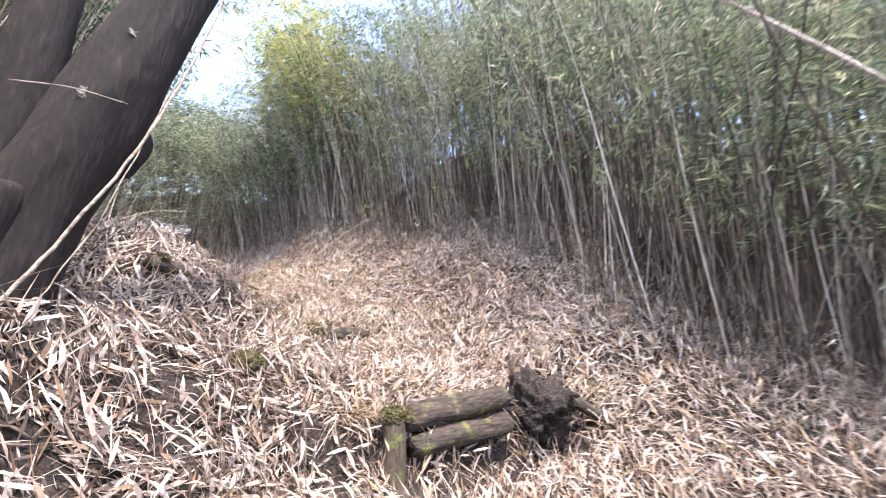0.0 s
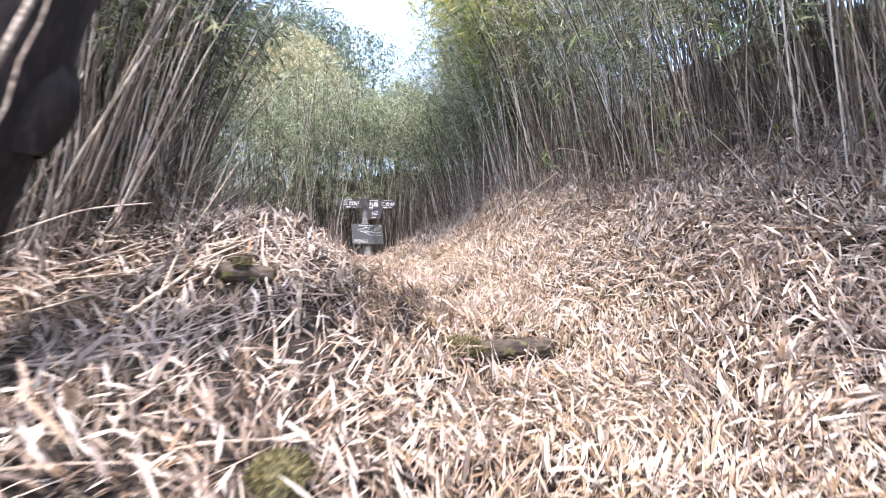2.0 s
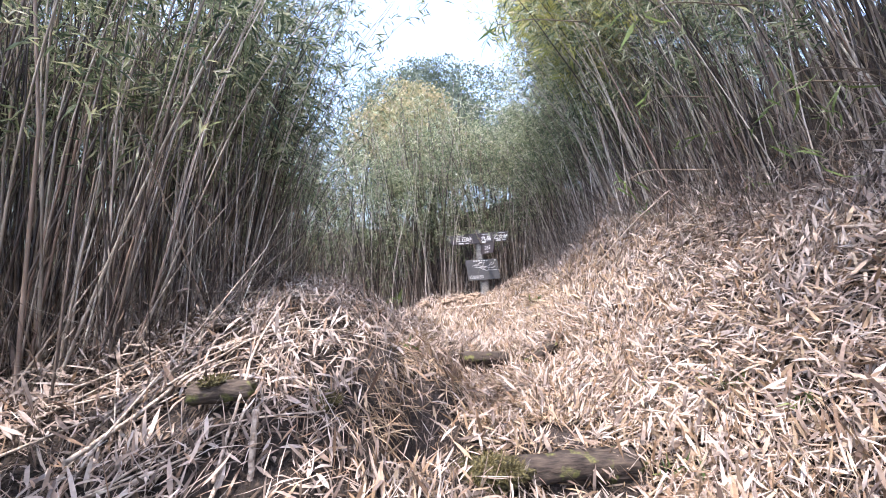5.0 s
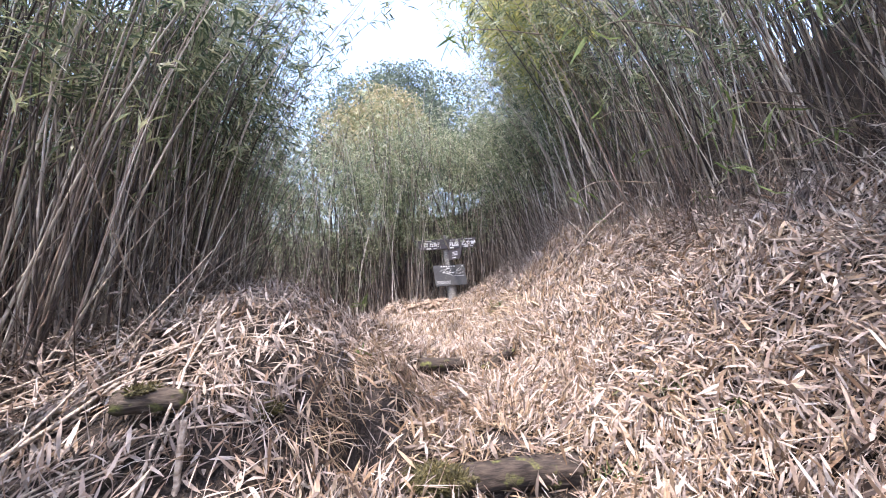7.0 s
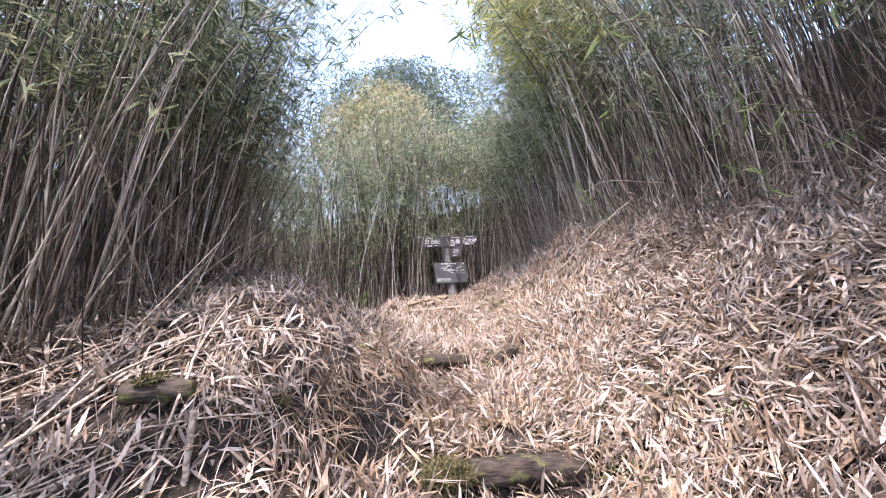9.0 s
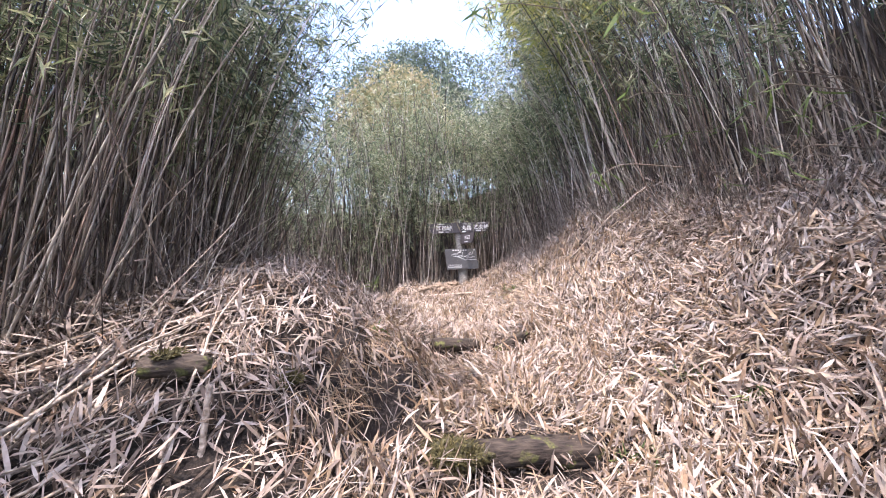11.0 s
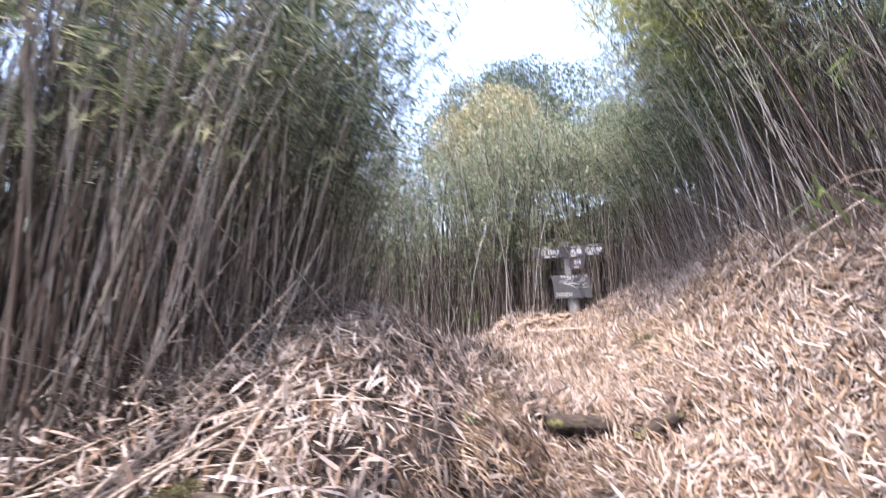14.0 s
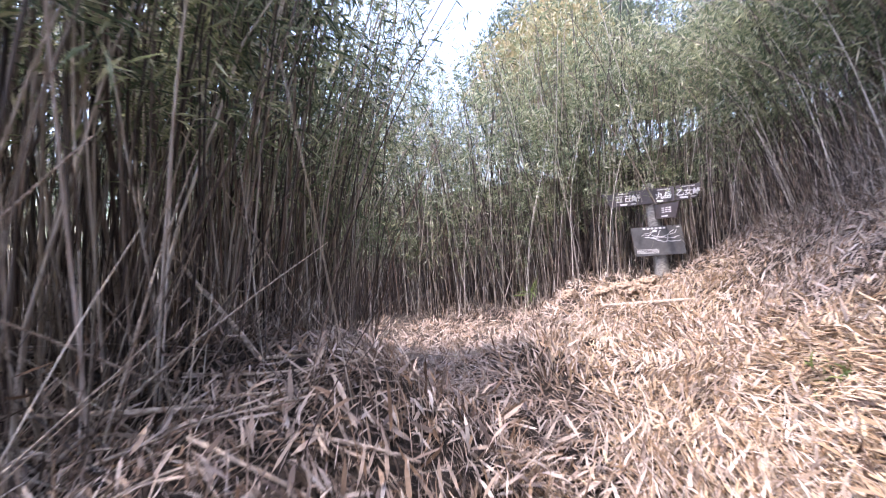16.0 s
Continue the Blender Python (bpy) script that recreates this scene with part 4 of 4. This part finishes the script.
tuft("young bamboo shoot with bright green leaves", (-1.95, 9.2, float(height(-1.95, 9.2))), 14, 0.05, 0.34, fresh_leaf, "bamboo_shoot", 0.4, 0.7)
SPRIGS = []
for k in range(16):
    u = (k + 0.5) / 16
    SPRIGS.append((2.45 - 0.35 * smooth(0.6, 1.0, u) + 0.12 * math.sin(k * 2.3), 1.0 + 5.0 * u, 2.0 + 0.75 * math.sin(k * 1.7) ** 2))
for x, y, z in (*SPRIGS, (1.02, 2.35, 2.85), (1.9, 2.55, 2.45), (1.75, 2.4, 2.3), (1.0, 2.9, 1.95), (2.0, 2.5, 1.95), (1.4, 3.4, 2.7), (0.2, 2.9, 3.2), (2.3, 2.2, 2.9)):
    ob = tuft("hanging sprig of bright green bamboo leaves", (x, y, z), 7, 0.05, 0.2, fresh_leaf, "bamboo_sprig", -0.5)
    mesh_part("twig", raw_mesh("twig", *curve_tube([(x, y, z), (x + (0.2 if x > 0 else -0.2), y + 0.1, z + 0.12), (x + (0.7 if x > 0 else -0.6), y + 0.2, z + 0.1)], 0.003, 0.005, 5), culm_mat, True), ob)

# ---- exposed soil, dark hollow patches and leaf litter ----
# Bare soil; patches under logs and banks also paint the shade of hollows.
BARE = [(-0.7, 0.28, 0.15, 0.13), (-0.25, 0.1, 0.3, 0.24), (0.15, 0.05, 0.3, 0.25), (0.55, 0.0, 0.3, 0.25), (0.95, -0.15, 0.3, 0.25), (-0.52, 2.30, 0.25, 0.3), (-0.42, 2.55, 0.2, 0.25), (-0.7, 2.9, 0.12, 0.22), (-0.95, 2.6, 0.15, 0.1), (0.38, 2.57, 0.35, 0.1), (0.4, 2.17, 0.5, 0.11), (-0.75, 2.75, 0.12, 0.15), (0.5, 4.08, 0.3, 0.13), (-0.05, 4.02, 0.32, 0.13), (-0.62, 3.6, 0.1, 0.3), (-2.15, 0.72, 0.22, 0.15)]


# Places where logs and a stone keep the leaves off.
KEPT_OFF = [(0.42, 2.30, 0.48, 0.13), (-0.08, 2.14, 0.2, 0.15), (-1.35, 1.88, 0.2, 0.16), (-0.05, 4.12, 0.27, 0.12), (-1.06, 0.87, 0.11, 0.10)]


def bareness(x, y):
    b = 0 * x
    for cx, cy, rx, ry in BARE + KEPT_OFF:
        b = np.maximum(b, np.exp(-((((x - cx) / rx) ** 2 + ((y - cy) / ry) ** 2) ** 2)))
    return b


for i, (cx, cy, rx, ry) in enumerate(BARE):
    n = 26
    U, W = np.meshgrid(np.linspace(-1.25, 1.25, n), np.linspace(-1.25, 1.25, n))
    X, Y = cx + U * rx, cy + W * ry
    edge = np.sqrt(U * U + W * W) + 0.25 * value_noise(X, Y, 9.0, 21 + i)
    Z = height(X, Y) + 0.008 - 0.06 * smooth(0.85, 1.25, edge)
    ii = np.arange(n * n).reshape(n, n)
    q = np.stack([ii[:-1, :-1], ii[:-1, 1:], ii[1:, 1:], ii[1:, :-1]], -1).reshape(-1, 4)
    tagged(new("soil_and_shade_patch", raw_mesh("soil_and_shade_patch", np.stack([X, Y, Z], -1), [q], soil_mat, True)), "bare soil between dry leaves, dark also for the shade in hollows", "soil", kind="structure")


def lay(count, xr, yr, size, thick, tilt=0.5):
    """Dry leaves strewn over the ground."""
    x, y = rng.uniform(*xr, count) + rng.normal(0, 0.16, count), rng.uniform(*yr, count) + rng.normal(0, 0.16, count)
    holes = smooth(0.05, 0.55, value_noise(x, y, 7.0, 41) + 0.5 * value_noise(x, y, 15.0, 43)) * smooth(0.3, -0.5, x)
    keep = rng.random(count) > np.maximum(0.92 * bareness(x, y), 0.72 * holes)
    x, y = x[keep], y[keep]
    n = len(x)
    up = slope(x, y)
    P = np.stack([x, y, height(x, y)], -1) + up * (rng.random(n) ** 1.5 * thick + 0.006)[:, None]
    N = unit(up + rng.normal(0, tilt, (n, 3)))
    way = 2.6 * value_noise(x, y, 1.4, 51) + rng.normal(0, 0.75, n)
    D = unit(np.cross(N, np.stack([np.cos(way), np.sin(way), 0 * way], -1) + rng.normal(0, 0.35, (n, 3))))
    L = size * (0.3 + 1.0 * rng.random(n))
    return P, D, N, L, np.clip(L * (0.06 + 0.09 * rng.random(n)), 0.004, 0.021), rng.normal(0.05, 0.15, n)


def litter(name, label, beds, mat=dry_leaf):
    B = [np.concatenate(c) for c in zip(*beds)]
    V, F = blades(*B)
    return tagged(new(name, raw_mesh(name, V, F, mat)), label, "leaf litter", kind="stuff")


bed = litter("leaf_litter", "deep litter of pale dry bamboo leaves", [
    lay(32000, (-2.6, 2.8), (0.0, 4.6), 0.118, 0.115), lay(17000, (0.5, 2.8), (0.2, 4.6), 0.12, 0.11),
    lay(7000, (-2.6, 2.8), (0.0, 4.6), 0.165, 0.12),
    lay(19000, (-3.2, 2.8), (-2.4, 0.4), 0.135, 0.10),
    lay(34000, (-2.6, 2.6), (4.4, 8.5), 0.15, 0.04),
    lay(16000, (-5.0, 2.4), (8.0, 12.6), 0.2, 0.04),
    lay(5000, (2.4, 3.3), (-2.0, 8.0), 0.2, 0.05),
    lay(5000, (-4.5, -2.4), (-1.0, 6.0), 0.2, 0.05),
    lay(9000, (-7.5, -2.4), (5.5, 10.5), 0.22, 0.04),
    lay(9000, (-5.5, 5.5), (-6.0, -2.0), 0.24, 0.05),
    lay(5000, (1.0, 5.0), (8.0, 12.5), 0.22, 0.05)])


litter("rotting_litter", "dark rotting leaves under the pale dry ones", [lay(12000, (-2.6, -0.2), (-0.6, 4.6), 0.11, 0.035)], rotten_leaf)
litter("trodden_litter", "trodden tan bamboo leaves along the path", [lay(26000, (-0.45, 1.1), (2.3, 6.5), 0.095, 0.06, 0.38), lay(4500, (-0.7, 1.4), (0.2, 2.3), 0.115, 0.10), lay(2500, (-0.6, 2.0), (-1.6, 0.2), 0.13, 0.09), lay(14000, (-1.2, 1.1), (6.0, 11.5), 0.14, 0.04), lay(7000, (0.6, 2.2), (1.5, 6.5), 0.15, 0.09)], tan_leaf)


def straws(count, xr, yr, size):
    P, D, N, L, W, curl = lay(count, xr, yr, size, 0.1)
    return P, D, N, L, np.full(len(L), 0.0045), curl * 0.5


def hang(count, a, b, size):
    """Dry grass hanging over a bank edge that runs from a to b, towards the path."""
    u = rng.random(count)
    x = a[0] + (b[0] - a[0]) * u + rng.normal(0, 0.05, count)
    y = a[1] + (b[1] - a[1]) * u + rng.normal(0, 0.05, count)
    up = slope(x, y)
    P = np.stack([x, y, height(x, y) + 0.02], -1)
    D = unit(np.array([0.75, -0.25, 0.0]) + up * 0.1 + rng.normal(0, 0.5, (count, 3)) + np.array([0, 0, -0.4]))
    L = size * (0.5 + 0.8 * rng.random(count))
    return P, D, unit(up + rng.normal(0, 0.3, (count, 3))), L, np.full(count, 0.006), rng.normal(0.35, 0.15, count)


litter("straw_litter", "thin broken straw among the dry leaves", [straws(19000, (-2.5, 2.7), (-1.8, 5.5), 0.26), straws(3000, (-2.5, 2.7), (5.5, 11.0), 0.3)])
litter("dry_grass", "long dry grass hanging over the trench edge", [hang(260, (-0.72, 2.0), (-0.62, 3.2), 0.22), hang(500, (-0.62, 3.2), (-0.8, 4.4), 0.26), hang(260, (-0.6, 0.55), (-0.35, 0.5), 0.2), hang(170, (0.6, 0.3), (1.15, 0.12), 0.2), hang(200, (0.75, 4.2), (0.8, 5.2), 0.2)], tan_leaf)


# ---- brushwood and hanging dead leaves at the thickets' feet ----
def along(line, count, inward):
    pts = np.array(line, float)
    cum = np.concatenate([[0], np.cumsum(np.linalg.norm(np.diff(pts, axis=0), axis=1))])
    s = rng.random(count) * cum[-1]
    return np.interp(s, cum, pts[:, 0]) + inward * (rng.random(count) * 1.2 - 0.35), np.interp(s, cum, pts[:, 1]) + rng.normal(0, 0.12, count)


WEST_EDGE = [(-2.5, 2.1), (-2.1, 2.4), (-2.2, 3.2), (-2.35, 4.2), (-2.6, 5.4)]
EAST_EDGE = [(2.3, -1.7), (2.25, -0.8), (2.25, 0.6), (2.5, 1.7), (2.7, 2.5), (2.7, 3.2), (2.5, 4.2), (2.1, 5.6), (2.05, 7.0), (2.2, 9.0), (1.7, 10.6)]
NORTH_EDGE = [(-6, 10.9), (-2, 11.9), (0.0, 12.5), (1.7, 12.5), (3.6, 12.1)]


def brushwood(label, line, count, inward, lean, thick=2):
    x, y = along(line, count, inward)
    base = np.stack([x, y, height(x, y) + 0.02], -1)
    L = rng.uniform(0.3, 1.5, count)
    D = unit(rng.normal(0, 0.55, (count, 3)) + np.array([lean, 0, 0.75]))
    D[:, 2] = np.abs(D[:, 2])
    t = np.linspace(0, 1, 4)[None, :, None]
    C = base[:, None, :] + D[:, None, :] * L[:, None, None] * t + np.array([0, 0, -0.12]) * L[:, None, None] * t ** 2
    R = rng.uniform(0.0018, 0.0045, count)[:, None] * np.linspace(1, 0.5, 4)[None, :]
    ob = new("brushwood", raw_mesh("brushwood", *tubes(C, R, 4), culm_mat, True))
    tagged(ob, label, "brushwood", kind="stuff")
    n = count * thick
    x, y = along(line, n, inward)
    P = np.stack([x, y, height(x, y) + rng.random(n) ** 2 * 0.5], -1)
    D = unit(rng.normal(0, 0.6, (n, 3)) + np.array([0, 0, -0.7]))
    L = rng.uniform(0.06, 0.14, n)
    mesh_part("dead_leaf", raw_mesh("dead_leaf", *blades(P, D, unit(rng.normal(0, 1, (n, 3))), L, L * rng.uniform(0.06, 0.13, n), rng.normal(0.1, 0.2, n)), dry_leaf), ob, "hanging dead leaves", "stuff")


brushwood("tangled thin dead stems at the shaded thicket's foot", WEST_EDGE, 620, -1, 0.25)
brushwood("tangled thin dead stems along the bank top", EAST_EDGE, 1900, 1, -0.35, 4)
brushwood("tangled thin dead stems behind the signpost", NORTH_EDGE, 420, 0, 0.0)
brushwood("loose dead twigs on the crest of the leafy bank", [(-1.2, 3.3), (-1.5, 3.9), (-1.9, 4.6), (-2.4, 5.6)], 60, -0.5, 0.5, 1)

P, D, N, L, W, curl = lay(300, (-0.9, 1.5), (1.9, 4.2), 0.15, 0.07)
SINGLE = []
for k in range(12):
    V, F = blades(np.zeros((1, 3)), np.array([[1.0, 0, 0]]), np.array([[0, 0, 1.0]]), np.array([1.0]), np.array([0.09 + 0.006 * k]), np.array([0.03 * k - 0.06]))
    SINGLE.append(raw_mesh("leaf", V, F, dry_leaf_single))
for i in range(len(P)):
    ob = new("leaf", SINGLE[i % 12])
    ob.parent = bed
    s = np.cross(N[i], D[i])
    m = Matrix((D[i], s, np.cross(D[i], s))).transposed()
    ob.matrix_basis = Matrix.LocRotScale(P[i], m.to_quaternion(), [L[i]] * 3)
